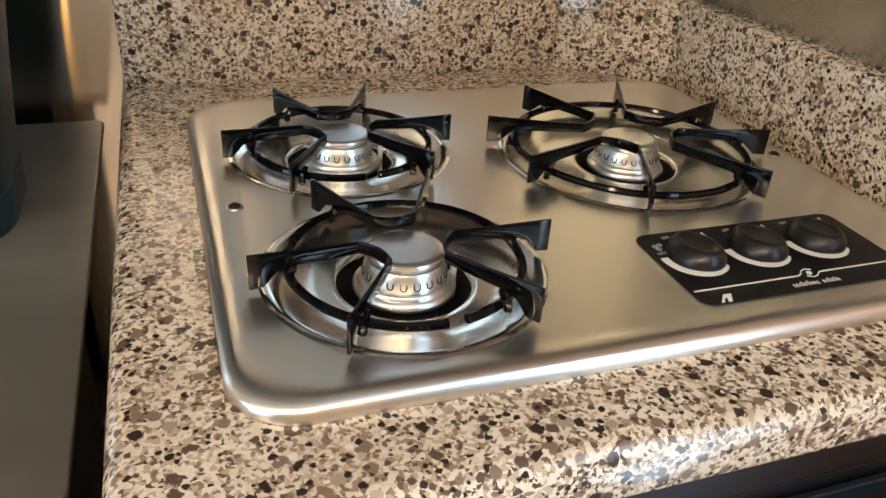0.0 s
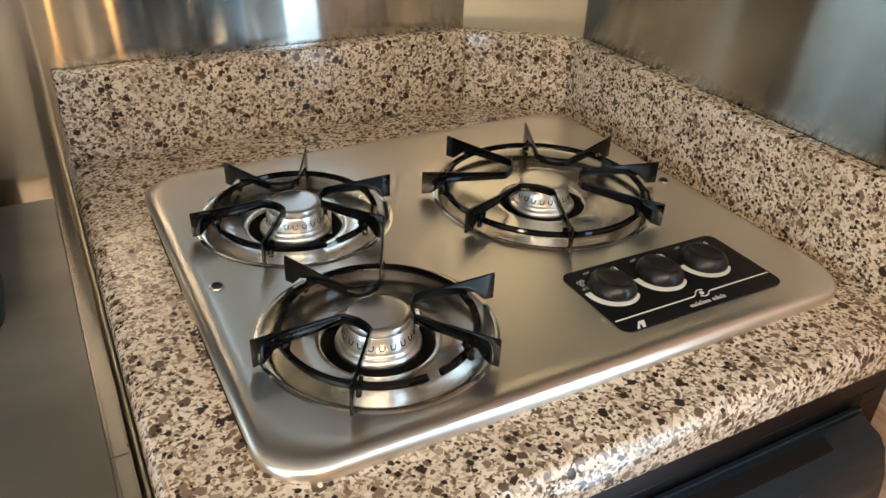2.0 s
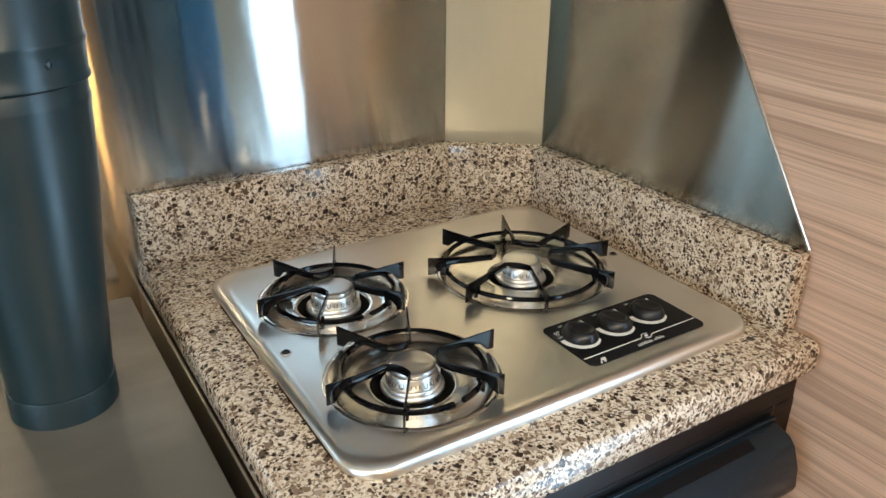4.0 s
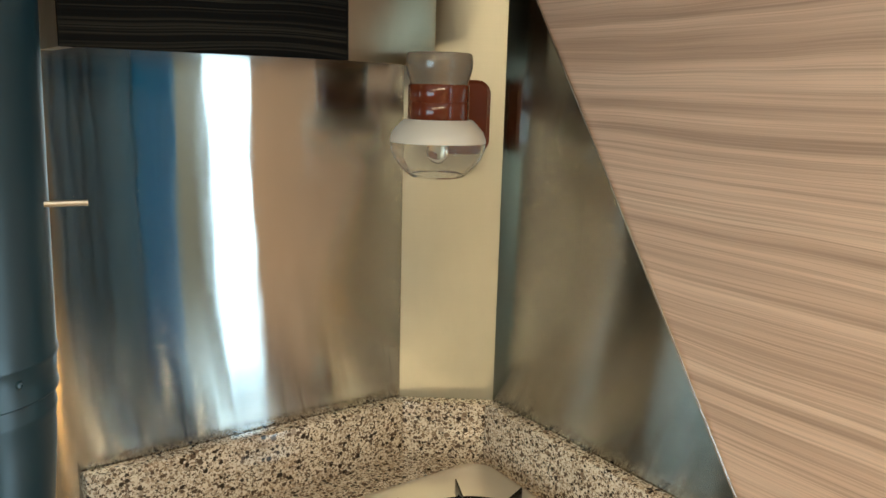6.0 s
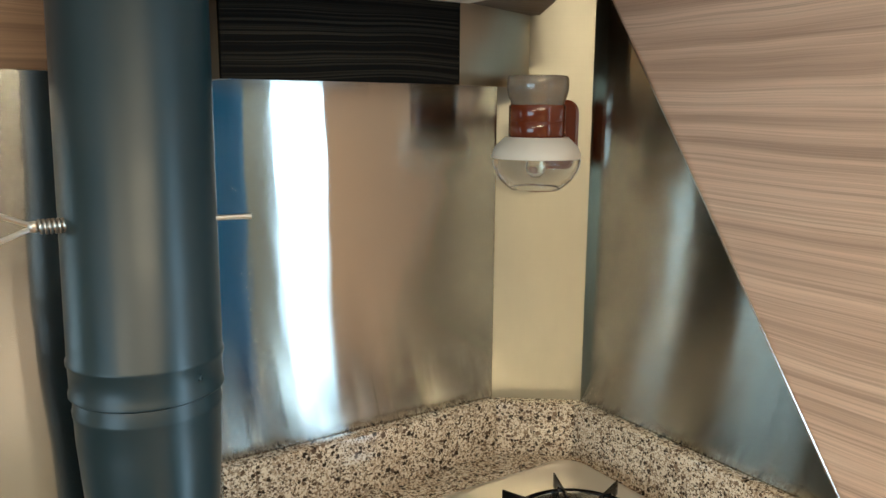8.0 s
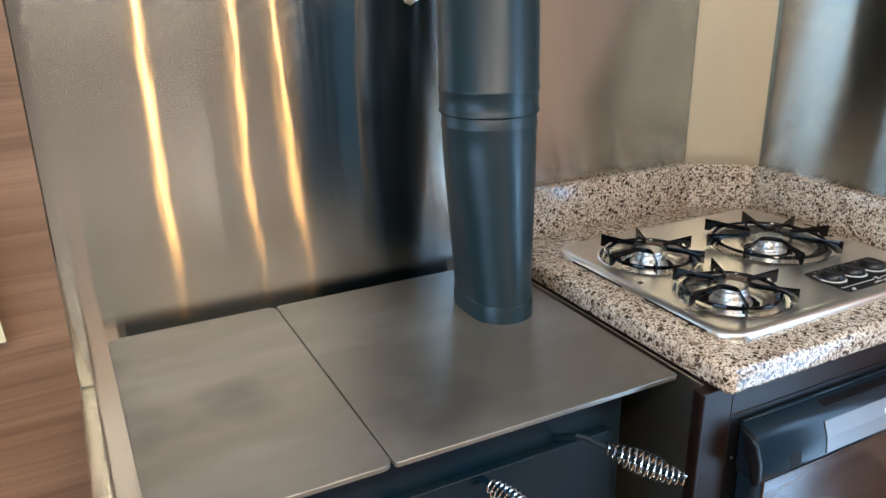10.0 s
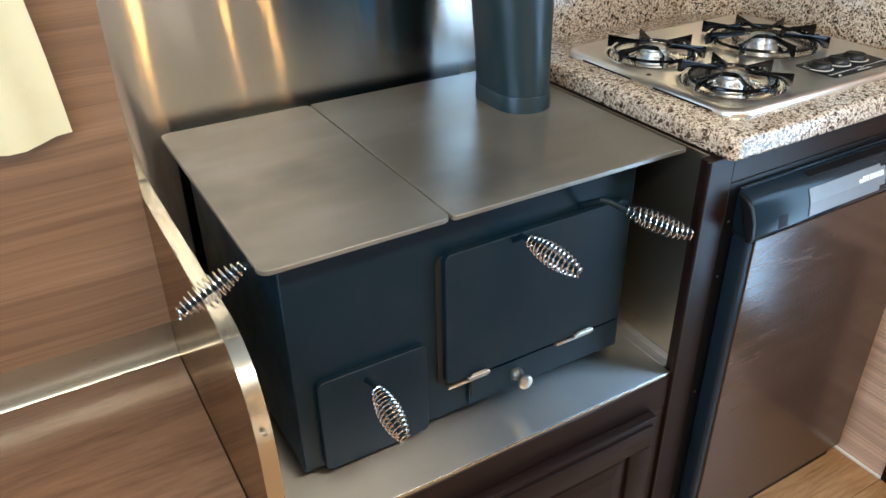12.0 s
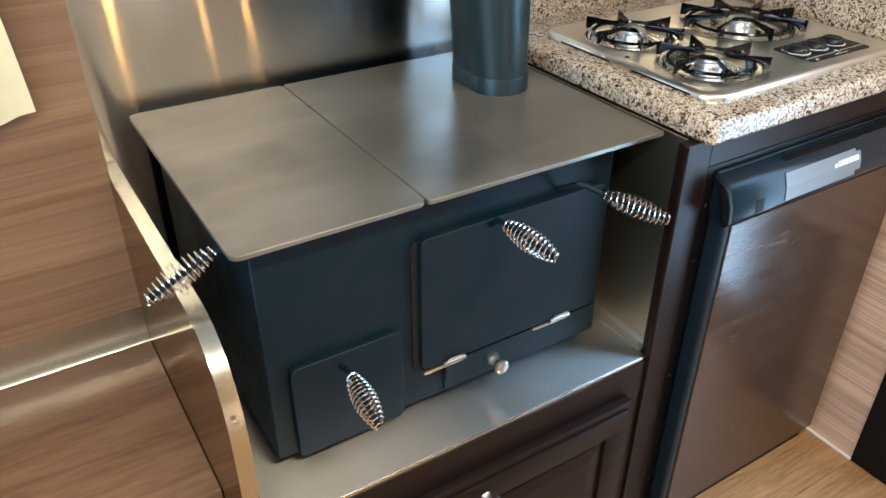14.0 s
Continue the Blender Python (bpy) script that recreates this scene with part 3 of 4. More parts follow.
def cooktop():
    t = thing("gas_cooktop", (0.315, 0.25, TOP), "brushed stainless steel three-burner gas cooktop set into the stone worktop", "cooktop")
    x0, x1, y0, y1, r = 0.061, 0.569, 0.034, 0.469, 0.040
    prof = [(0.0, 0.9203, 0.040), (0.0, 0.9245, 0.040), (0.0012, 0.9275, 0.040), (0.0040, 0.9298, 0.040), (0.0080, 0.9308, 0.042), (0.0125, 0.9310, 0.046), (0.0165, 0.9305, 0.050), (0.0200, 0.9300, 0.053)]
    loops = [(rrect(x0 + i, x1 - i, y0 + i, y1 - i, q, 10), z) for i, z, q in prof]
    part("top_plate", slab(loops, [circle(x, y, q + 0.002, 56) for x, y, q in BURNERS]), TOP_STEEL, t, smooth=50)
    for x, y, q in BURNERS:
        bowl = part("drip_bowl", moved(drip_bowl(q), Matrix.Translation((x, y, PLATE))), BOWL_STEEL, t, "polished round drip bowl", 60)
        # The cup's near-black colour paints the shade inside the burner opening.
        part("hollow", lathe([(0, -0.020), (0.042, -0.020), (0.0430, -0.018), (0.0430, 0.0125), (0.0442, 0.0125), (0.0442, -0.022), (0, -0.022)], (x, y, PLATE - 0.024), 32), SHADE_AND_SEAL_BLACK, bowl, "near-black cup put in for the shade under the burner")
        cap = part("burner_head", moved(burner_cap(), Matrix.Translation((x, y, PLATE - 0.002))), CAP_ALLOY, t, "cast alloy burner head with a flat lid", 35)
        pb = port()
        me = bpy.data.meshes.new("port")
        pb.to_mesh(me)
        pb.free()
        me.materials.append(SHADE_AND_SEAL_BLACK)
        for i in range(20):
            a = 2 * math.pi * i / 20
            o = new("port", me)
            o.matrix_world = Matrix.Translation((x, y, PLATE + 0.0020)) @ Matrix.Rotation(a, 4, "Z") @ Matrix.Translation((0.0263, 0, 0)) @ Matrix.Rotation(radians(-17), 4, "Y") @ Matrix.Rotation(radians(90), 4, "Z")
            place_keep(o, cap)
        ig = lathe([(0.0, 0.012), (0.0016, 0.012), (0.0022, 0.009), (0.0022, -0.02)], (x + 0.0365, y + 0.010, PLATE - 0.012), 10)
        part("igniter", ig, WHITE_PRINT, t, "small pale ceramic igniter")
    for ya, yb in ((0.268, 0.402), (0.080, 0.214)):
        # Solid near-black bars draw the shade of two slots on the rim.
        part("rim_slot", box(x0 - 0.0005, x0 + 0.002, ya, yb, 0.9205, 0.9238, 0.0004, 1), SHADE_AND_SEAL_BLACK, t, "dark slot under the plate rim", 0)
    for x, y in ((0.085, 0.25), (0.55, 0.255)):
        s = part("screw", moved(screw_head(0.0046, 0.0014), Matrix.Translation((x, y, PLATE + 0.0012))), RUBBER, t, "dark screw head")
        part("washer", lathe([(0.0040, 0.0010), (0.0054, 0.0008), (0.0060, 0)], (x, y, PLATE + 0.0002), 16), NICKEL, s)
        cross = box(-0.0028, 0.0028, -0.0006, 0.0006, 0, 0.0006)
        box(-0.0006, 0.0006, -0.0028, 0.0028, 0, 0.0007, bm=cross)
        part("slot", moved(cross, pose(x, y, PLATE + 0.0021, 0, 0, 25)), SHADE_AND_SEAL_BLACK, s)
    # control panel
    p = part("control_panel", slab([(rrect(0.342, 0.511, 0.062, 0.149, 0.009, 5), PLATE), (rrect(0.342, 0.511, 0.062, 0.149, 0.009, 5), PLATE + 0.0009)]), BLACK, t, "black control panel with white printing", 30)
    z = PLATE + 0.0009
    for i, x in enumerate((0.371, 0.421, 0.471)):
        y = 0.1155
        turn = [radians(172 + 6 * k) for k in range(25)]
        pts_o = [(x + (0.0212 + 0.0046 * (1 - k / 24) ** 0.6) * math.cos(a), y - 0.0012 + (0.0212 + 0.0046 * (1 - k / 24) ** 0.6) * math.sin(a)) for k, a in enumerate(turn)]
        pts_i = [(x + 0.0198 * math.cos(a), y + 0.0198 * math.sin(a)) for a in reversed(turn)]
        part("dial_arc", prism(pts_o + pts_i, z, z + 0.0003, "z"), WHITE_PRINT, p, "white crescent printed under a knob", 0)
        tick = [(x + rr * math.cos(a), y + rr * math.sin(a)) for rr, a in [(0.0215, radians(75)), (0.0228, radians(75)), (0.0232, radians(60)), (0.0228, radians(45)), (0.0215, radians(45))]]
        part("dial_tick", prism(tick, z, z + 0.0003, "z"), WHITE_PRINT, p, "", 0)
        k = part("knob", knob(x, y, z), RUBBER, t, "rounded black control knob", 50)
        tb = box(0.0118, 0.0125, 0.0075, 0.0145, 0.0060, 0.0092)
        part("pointer", moved(tb, pose(x, y, z)), WHITE_PRINT, k)
        writing("OFF", 0.0040, pose(x - 0.006, y + 0.0265, z + 0.0002, 0, 0, 8), GREY_PRINT, p)
        fl = bmesh.new()
        for dx in (0, 0.0042):
            merge(fl, lathe([(0.0012, 0), (0.0012, 0.0003), (0.0018, 0.0003), (0.0018, 0)], (x + 0.016 + dx, y + 0.0245, z), 12))
        part("burner_mark", fl, GREY_PRINT, p, "tiny printed burner sign")
    writing("LITE", 0.0040, pose(0.3505, 0.1235, z + 0.0002, 0, 0, 4), GREY_PRINT, p)
    fl = bmesh.new()
    for dx, dy in ((0, 0), (0.0042, 0.001), (0.001, -0.0038)):
        merge(fl, lathe([(0.0012, 0), (0.0012, 0.0003), (0.0019, 0.0003), (0.0019, 0)], (0.3505 + dx, 0.133 + dy, z), 12))
    part("burner_mark", fl, GREY_PRINT, p, "tiny printed burner sign")
    bar = box(0.344, 0.424, 0.0771, 0.0783, z, z + 0.0003)
    box(0.444, 0.509, 0.0785, 0.0797, z, z + 0.0003, bm=bar)
    merge(bar, tube([(0.424, 0.0777, z), (0.427, 0.079, z), (0.430, 0.0825, z), (0.434, 0.084, z), (0.438, 0.0825, z)], 0.0005, 5))
    merge(bar, tube([(0.430, 0.0765, z), (0.434, 0.0745, z), (0.438, 0.0755, z), (0.441, 0.0785, z), (0.444, 0.0791, z)], 0.0005, 5))
    part("white_line", bar, WHITE_PRINT, p, "white line with a small swirl", 0)
    part("badge_dot", lathe([(0, 0.0004), (0.002, 0.0004), (0.002, 0)], (0.434, 0.0793, z), 14), WHITE_PRINT, p)
    lg = prism([(0.3535, 0.063), (0.3562, 0.063), (0.3590, 0.0672), (0.3605, 0.0672), (0.3590, 0.063), (0.3617, 0.063), (0.3660, 0.0705), (0.3600, 0.0705)], z, z + 0.0003, "z")
    part("maker_mark", lg, WHITE_PRINT, p, "white slanted maker's mark", 0)
    nm = bmesh.new()
    rng = random.Random(4)
    x = 0.4125
    for i in range(16):
        w = rng.uniform(0.0012, 0.0020)
        if i != 9:
            h = rng.choice((0.0030, 0.0032, 0.0046))
            box(x, x + w * 0.62, 0.0668, 0.0668 + h, z, z + 0.0003, bm=nm)
        x += w + 0.0008
    part("name_bars", nm, WHITE_PRINT, p, "row of small white bars", 0)


def place_keep(ob, parent):
    """Hang ob, which stands at its own matrix, under parent."""
    m = ob.matrix_world.copy()
    place(ob, parent)
    ob.matrix_basis = m
    return ob


def knob(x, y, z):
    """An oval domed knob whose top slopes, with a sunk flat face."""
    bm = lathe([(0.0196, 0), (0.0198, 0.0020), (0.0194, 0.0055), (0.0184, 0.0092), (0.0168, 0.0122), (0.0152, 0.0139), (0.0140, 0.0143), (0.0133, 0.0140), (0.0128, 0.0133), (0.0080, 0.0128), (0.0, 0.0126)], n=44)
    for v in bm.verts:
        v.co.x *= 0.93 - 14.0 * max(0.0, v.co.z - 0.004)
        v.co.y *= 1.05
        v.co.z *= 0.78
    moved(bm, Matrix.Rotation(radians(19), 4, "Z"))
    return moved(bm, Matrix.Translation((x, y, z)))


cooktop()


def strip_u(r_in, r_out, half, floor_z):
    """One bent flat bar of a grate: two fingers joined by a bend near the burner, tall flags at the ends."""
    bm = bmesh.new()
    path = []
    a = radians(half)

    def on(r, s):
        return Vector((r * math.cos(s * a), r * math.sin(s * a), 0))

    for i in range(9):
        path.append(on(r_out, 1).lerp(on(r_in, 1), i / 8))
    for k in range(1, 4):
        path.append(on(r_in, 1).lerp(on(r_in, -1), k / 4) - Vector((0.0035 * math.sin(math.pi * k / 4), 0, 0)))
    for i in range(9):
        path.append(on(r_in, -1).lerp(on(r_out, -1), i / 8))
    top = 0.0245
    rows = []
    for i, p in enumerate(path):
        d = (path[min(i + 1, len(path) - 1)] - path[max(i - 1, 0)]).normalized()
        s = Vector((d.y, -d.x, 0)) * 0.0011
        f = max(0.0, min(1.0, (p.length - r_in) / (r_out - r_in)))
        low = top - 0.0080 - 0.0025 * f if f < 0.72 else (top - 0.0098 - (0.0115 * min(1, (f - 0.72) / 0.16)))
        low = max(low, floor_z)
        hi = top + 0.0025 * max(0, f - 0.4)
        rows.append([bm.verts.new((p.x + s.x, p.y + s.y, low)), bm.verts.new((p.x - s.x, p.y - s.y, low)),
                     bm.verts.new((p.x - s.x, p.y - s.y, hi)), bm.verts.new((p.x + s.x, p.y + s.y, hi))])
    for p, q in zip(rows, rows[1:]):
        for s in range(4):
            bm.faces.new((p[s], p[(s + 1) % 4], q[(s + 1) % 4], q[s]))
    bm.faces.new(rows[0])
    bm.faces.new(rows[-1])
    bmesh.ops.recalc_face_normals(bm, faces=bm.faces)
    bmesh.ops.bevel(bm, geom=[e for e in bm.edges if len(e.link_faces) == 2 and e.calc_face_angle(0) > radians(50)], offset=0.0005, segments=2, affect="EDGES", profile=0.5)
    return bm


def grate(x, y, r, r_tip, turns, half, gap, label):
    t = thing("burner_grate", (x, y, PLATE), label, "grate", "grates on the cooktop")
    if gap is None:
        ring = tube([(x + r * math.cos(radians(a)), y + r * math.sin(radians(a)), PLATE + 0.0085) for a in range(0, 360, 6)], 0.0030, 8, True)
    else:
        ring = tube([(x + r * math.cos(radians(a)), y + r * math.sin(radians(a)), PLATE + 0.0085) for a in np.linspace(gap + 4.5, gap + 355.5, 70)], 0.0030, 8)
    part("ring", ring, ENAMEL, t)
    for a in turns:
        f = part("bent_bar", moved(strip_u(0.030 if len(turns) == 3 else 0.040, r_tip, half, 0.0028), pose(x, y, PLATE, 0, 0, a)), ENAMEL, t, "", 30)
        for s in (-1, 1):
            b = radians(a + s * half)
            w = tube([(x + r * math.cos(b), y + r * math.sin(b), PLATE + 0.0085), (x + (r - 0.003) * math.cos(b), y + (r - 0.003) * math.sin(b), PLATE + 0.0145)], 0.0026, 6)
            part("weld", w, ENAMEL, f)
    for a in (turns[0] + half, turns[1] - half, turns[-1] + half):
        b = radians(a)
        part("foot", tube([(x + (r + 0.002) * math.cos(b), y + (r + 0.002) * math.sin(b), PLATE + 0.0085), (x + (r + 0.0025) * math.cos(b), y + (r + 0.0025) * math.sin(b), PLATE + 0.0018)], 0.0026, 6), ENAMEL, t)


grate(*BURNERS[0][:2], 0.0725, 0.096, (210, 332, 90), 26, 277, "glossy black enamelled grate with six bent fingers")
grate(*BURNERS[1][:2], 0.0725, 0.094, (210, 332, 90), 26, 277, "glossy black enamelled grate with six bent fingers")
grate(*BURNERS[2][:2], 0.0985, 0.122, (137, 224, 322, 43), 23, None, "large glossy black enamelled grate with eight bent fingers")

# ---- wood stove ----
FRONT = 0.095


def coil(a, b, r_mid=0.0165, turns=13, wire=0.0014):
    """A barrel-shaped spring of wire from a to b."""
    a, b = Vector(a), Vector(b)
    axis = b - a
    d = axis.normalized()
    u = d.orthogonal().normalized()
    w = d.cross(u)
    pts = []
    steps = turns * 14
    for i in range(steps + 1):
        t = i / steps
        r = 0.0062 + (r_mid - 0.0062) * math.sin(math.pi * t) ** 0.9
        g = 2 * math.pi * turns * t
        pts.append(a + axis * t + r * (math.cos(g) * u + math.sin(g) * w))
    return tube(pts, wire, 5)


def spring_handle(parent, a, b, stem, label, r_mid=0.0165):
    h = part("handle_rod", tube([*stem, a, Vector(a).lerp(Vector(b), 0.97)], 0.0044, 10), STOVE_PAINT, parent, "black rod of a spring handle")
    part("spring", coil(a, b, r_mid), CHROME, h, label)
    return h


def stove():
    t = thing("wood_stove", (-0.37, 0.31, 0.475), "matte black steel wood stove with wire spring handles", "stove")
    body = box(-0.675, -0.073, FRONT, 0.54, 0.498, 0.880, 0.002, 1)
    part("body", body, STOVE_PAINT, t)
    for x in (-0.60, -0.15):
        for y in (0.20, 0.49):
            part("leg", box(x - 0.015, x + 0.015, y - 0.015, y + 0.015, 0.475, 0.499, 0.001, 1), STOVE_PAINT, t)
    for x0, x1, r in ((-0.707, -0.4435, 0.014), (-0.4418, -0.016, 0.006)):
        loops = [(rrect(x0, x1, 0.050, 0.551, r, 5, 0.0008), 0.880), (rrect(x0, x1, 0.050, 0.551, r, 5), 0.8808), (rrect(x0, x1, 0.050, 0.551, r, 5), 0.8862), (rrect(x0, x1, 0.050, 0.551, r, 5, 0.0008), 0.887)]
        part("top_plate", slab(loops, (), None, 0.880), STOVE_TOP, t, "flat dark steel cooking plate", 30)
    # fire door with two hinges and latch
    door = part("fire_door", moved(slab([(rrect(-0.438, -0.098, 0.572, 0.808, 0.012, 5), 0), (rrect(-0.438, -0.098, 0.572, 0.808, 0.012, 5), 0.011), (rrect(-0.438, -0.098, 0.572, 0.808, 0.012, 5, 0.001), 0.012)]),
                                    Matrix.Translation((0, FRONT - 0.003, 0)) @ Matrix.Rotation(radians(90), 4, "X")), STOVE_PAINT, t, "black fire door with rounded corners", 30)
    seal = rrect(-0.4475, -0.105, 0.566, 0.801, 0.014, 5)
    part("door_seal", moved(slab([(seal, 0), (seal, 0.0035)]), Matrix.Translation((0, FRONT - 0.0002, 0)) @ Matrix.Rotation(radians(90), 4, "X")), SHADE_AND_SEAL_BLACK, door, "dark seal behind the door", 0)
    spring_handle(door, (-0.3165, 0.052, 0.814), (-0.293, -0.040, 0.797), [(-0.320, FRONT - 0.012, 0.797), (-0.319, 0.062, 0.815)], "bright wire spring grip")
    for x0 in (-0.436, -0.225):
        h = part("hinge", box(x0, x0 + 0.074, FRONT - 0.017, FRONT - 0.002, 0.5625, 0.5695, 0.003, 2), NICKEL, t, "small bare steel hinge")
        part("hinge_pin", tube([(x0 + 0.034, FRONT - 0.018, 0.5730), (x0 + 0.074, FRONT - 0.018, 0.5730)], 0.0042, 10), NICKEL, h)
        part("hinge_wire", tube([(x0 + 0.036, FRONT - 0.020, 0.575), (x0 + 0.042, FRONT - 0.021, 0.581), (x0 + 0.066, FRONT - 0.021, 0.581)], 0.0014, 6), NICKEL, h)
    spring_handle(t, (-0.154, 0.030, 0.826), (-0.066, -0.030, 0.783), [(-0.188, FRONT - 0.001, 0.815), (-0.182, 0.052, 0.840), (-0.174, 0.046, 0.838)], "bright wire spring grip on the latch")
    # ash door
    ash = part("ash_door", moved(slab([(rrect(-0.645, -0.470, 0.497, 0.664, 0.012, 5), 0), (rrect(-0.645, -0.470, 0.497, 0.664, 0.012, 5), 0.009), (rrect(-0.645, -0.470, 0.497, 0.664, 0.012, 5, 0.001), 0.010)]),
                                  Matrix.Translation((0, FRONT - 0.002, 0)) @ Matrix.Rotation(radians(90), 4, "X")), STOVE_PAINT, t, "small black ash door", 30)
    spring_handle(ash, (-0.570, 0.050, 0.651), (-0.572, -0.036, 0.624), [(-0.570, FRONT - 0.010, 0.640), (-0.570, 0.058, 0.651)], "bright wire spring grip")
    # air slide under the door
    sl = part("air_slide", moved(slab([(rrect(-0.392, -0.080, 0.505, 0.560, 0.004, 3), 0), (rrect(-0.392, -0.080, 0.505, 0.560, 0.004, 3), 0.005)]),
                                 Matrix.Translation((0, FRONT - 0.001, 0)) @ Matrix.Rotation(radians(90), 4, "X")), STOVE_PAINT, t, "sliding air control strip", 30)
    kn = lathe([(0.0, 0.034), (0.008, 0.0335), (0.0125, 0.031), (0.0135, 0.027), (0.011, 0.023), (0.0075, 0.020), (0.0068, 0.014), (0.010, 0.009), (0.0115, 0.004), (0.0115, 0)], n=24)
    part("slide_knob", moved(kn, Matrix.Translation((-0.300, FRONT - 0.006, 0.533)) @ Matrix.Rotation(radians(90), 4, "X")), NICKEL, sl, "turned brushed metal knob")
    part("slide_stop", tube([(-0.389, FRONT - 0.012, 0.572), (-0.3915, FRONT - 0.012, 0.560), (-0.391, FRONT - 0.012, 0.530)], [0.005, 0.004, 0.002], 8), SHADE_AND_SEAL_BLACK, sl)
    # lever on the side
    spring_handle(t, (-0.712, 0.102, 0.872), (-0.800, 0.100, 0.833), [(-0.675, 0.103, 0.868), (-0.700, 0.102, 0.871)], "bright wire spring grip on the side lever", 0.0175)


def obround(cx, y0, y1, r, n=18):
    out = []
    for cy, a0 in ((y1 - r, 0), (y0 + r, 180)):
        for i in range(n + 1):
            a = radians(a0 + 180 * i / n)
            out.append((cx + r * math.cos(a), cy + r * math.sin(a)))
    return out


def flue():
    cx = -0.121
    t = thing("stove_pipe", (cx, 0.376, 0.887), "matte black oval stove pipe rising from the stove top", "stove pipe")

    def ring(f, g):
        """Outline at f: 0 the oval at the foot, 1 the round pipe; g millimetres wider."""
        r = 0.050 + 0.025 * f + g
        mid, half = 0.376 + 0.006 * f, 0.026 * (1 - f) + 0.0006
        return obround(cx, mid - half - r, mid + half + r, r)

    def lean(z):
        """How far the pipe has drifted from the upright at height z."""
        return 0.029 * (z - 0.90), 0.075 * (z - 0.90)

    def sleeve(name, rows, label):
        loops = []
        for f, g, z in rows:
            dx, dy = lean(z)
            loops.append(([(x + dx, y + dy) for x, y in ring(f, g)], z))
        return part(name, slab(loops), PIPE_PAINT, t, label, 40)

    sleeve("base_collar", [(0, 0.0018, 0.887), (0, 0.0018, 0.913), (0, 0.0012, 0.915), (0, 0.0, 0.9155)], "short black collar")
    sleeve("lower_pipe", [(0, 0.0, 0.910), (0.05, 0, 0.93), (0.25, 0, 0.99), (0.5, 0, 1.05), (0.75, 0, 1.10), (0.95, 0, 1.155), (1, 0, 1.185), (1, 0.0012, 1.189), (1, 0.0012, 1.192), (1, 0, 1.196), (1, 0, 1.204), (1, -0.001, 1.206), (1, -0.001, 1.26)], "lower length of black pipe, oval at the foot")
    up = sleeve("upper_pipe", [(1, 0.0005, 1.2065), (1, 0.0025, 1.2075), (1, 0.0040, 1.209), (1, 0.0040, 1.212), (1, 0.0025, 1.215), (1, 0.0032, 1.240), (1, 0.0050, 1.243), (1, 0.0050, 1.246), (1, 0.0033, 1.249), (1, 0.0040, 1.95), (1, 0.0040, 1.999)], "upper length of black pipe with a crimped bead")
    for a in (-62, 118):
        b = radians(a)
        sx, sy = cx + lean(1.23)[0] + 0.0782 * math.cos(b), 0.382 + lean(1.23)[1] + 0.0782 * math.sin(b)
        part("screw", moved(screw_head(0.0042, 0.003), Matrix.Translation((sx, sy, 1.230)) @ Matrix.Rotation(b, 4, "Z") @ Matrix.Rotation(radians(90), 4, "Y")), PIPE_PAINT, up)
    rod = part("damper_rod", tube([(-0.204, 0.4015, 1.389), (0.001, 0.381, 1.3872)], [0.0034, 0.0030], 8), NICKEL, up, "bare steel damper rod through the pipe")
    part("damper_spring", tube([(-0.174 - 0.030 * i / 80, 0.3995 + 0.0062 * math.sin(i * 0.55), 1.389 + 0.0062 * math.cos(i * 0.55)) for i in range(81)], 0.0019, 6), NICKEL, rod, "short spring on the rod")
    part("damper_eye", moved(lathe([(0, 0.006), (0.004, 0.0052), (0.0062, 0.002), (0.0062, -0.002), (0.004, -0.0052), (0, -0.006)], n=14), Matrix.Translation((-0.208, 0.402, 1.389))), NICKEL, rod)
    loop = [Vector(p) for p in ((-0.209, 0.402, 1.3895), (-0.243, 0.398, 1.4050), (-0.254, 0.397, 1.4020), (-0.2575, 0.397, 1.3940), (-0.252, 0.398, 1.3810), (-0.242, 0.398, 1.3760), (-0.209, 0.402, 1.3880))]
    part("damper_loop", tube(loop, 0.0027, 7), NICKEL, rod, "bent wire handle loop")
    wrap = []
    for i in range(150):
        f = 1 + 3.999 * i / 149
        k = int(f)
        p = loop[k].lerp(loop[k + 1], f - k)
        d = (loop[k + 1] - loop[k]).normalized()
        u = Vector((0, 1, 0))
        w = d.cross(u)
        wrap.append(p + 0.0062 * (math.cos(i * 0.80) * u + math.sin(i * 0.80) * w))
    part("loop_spring", tube(wrap, 0.0014, 5), NICKEL, rod, "wire wound round the handle loop")


stove()
flue()

# ---- alcove round the stove ----
SHELF = 0.475
hearth = thing("hearth", (-0.38, 0.29, SHELF), "stainless steel hearth sheet under the stove, smudged", "hearth")
part("sheet", box(-0.738, -0.0225, 0.0045, BACK - 0.0005, SHELF - 0.004, SHELF, 0.0006, 1), SHELF_STEEL, hearth, "", 0)
part("front_lip", box(-0.738, -0.0225, 0.0020, 0.0044, SHELF - 0.0048, SHELF + 0.0003, 0.0005, 1), TRIM_STEEL, hearth, "bright folded front edge", 0)
part("sheet_edge", box(-0.0224, -0.0004, 0.0205, BACK - 0.0005, SHELF - 0.004, SHELF, 0.0006, 1), SHELF_STEEL, hearth, "", 0)
part("side_flange", box(-0.0040, -0.0005, 0.0207, BACK - 0.001, SHELF + 0.0002, SHELF + 0.014, 0.0004, 1), SHELF_STEEL, hearth, "", 0)
single("alcove_side", box(0.0, 0.0032, 0.0203, BACK, SHELF + 0.0005, 0.8812, 0.0006, 1), LINING_STEEL, "stainless steel side lining beside the stove", "wall panel", kind="structure", smooth=0)


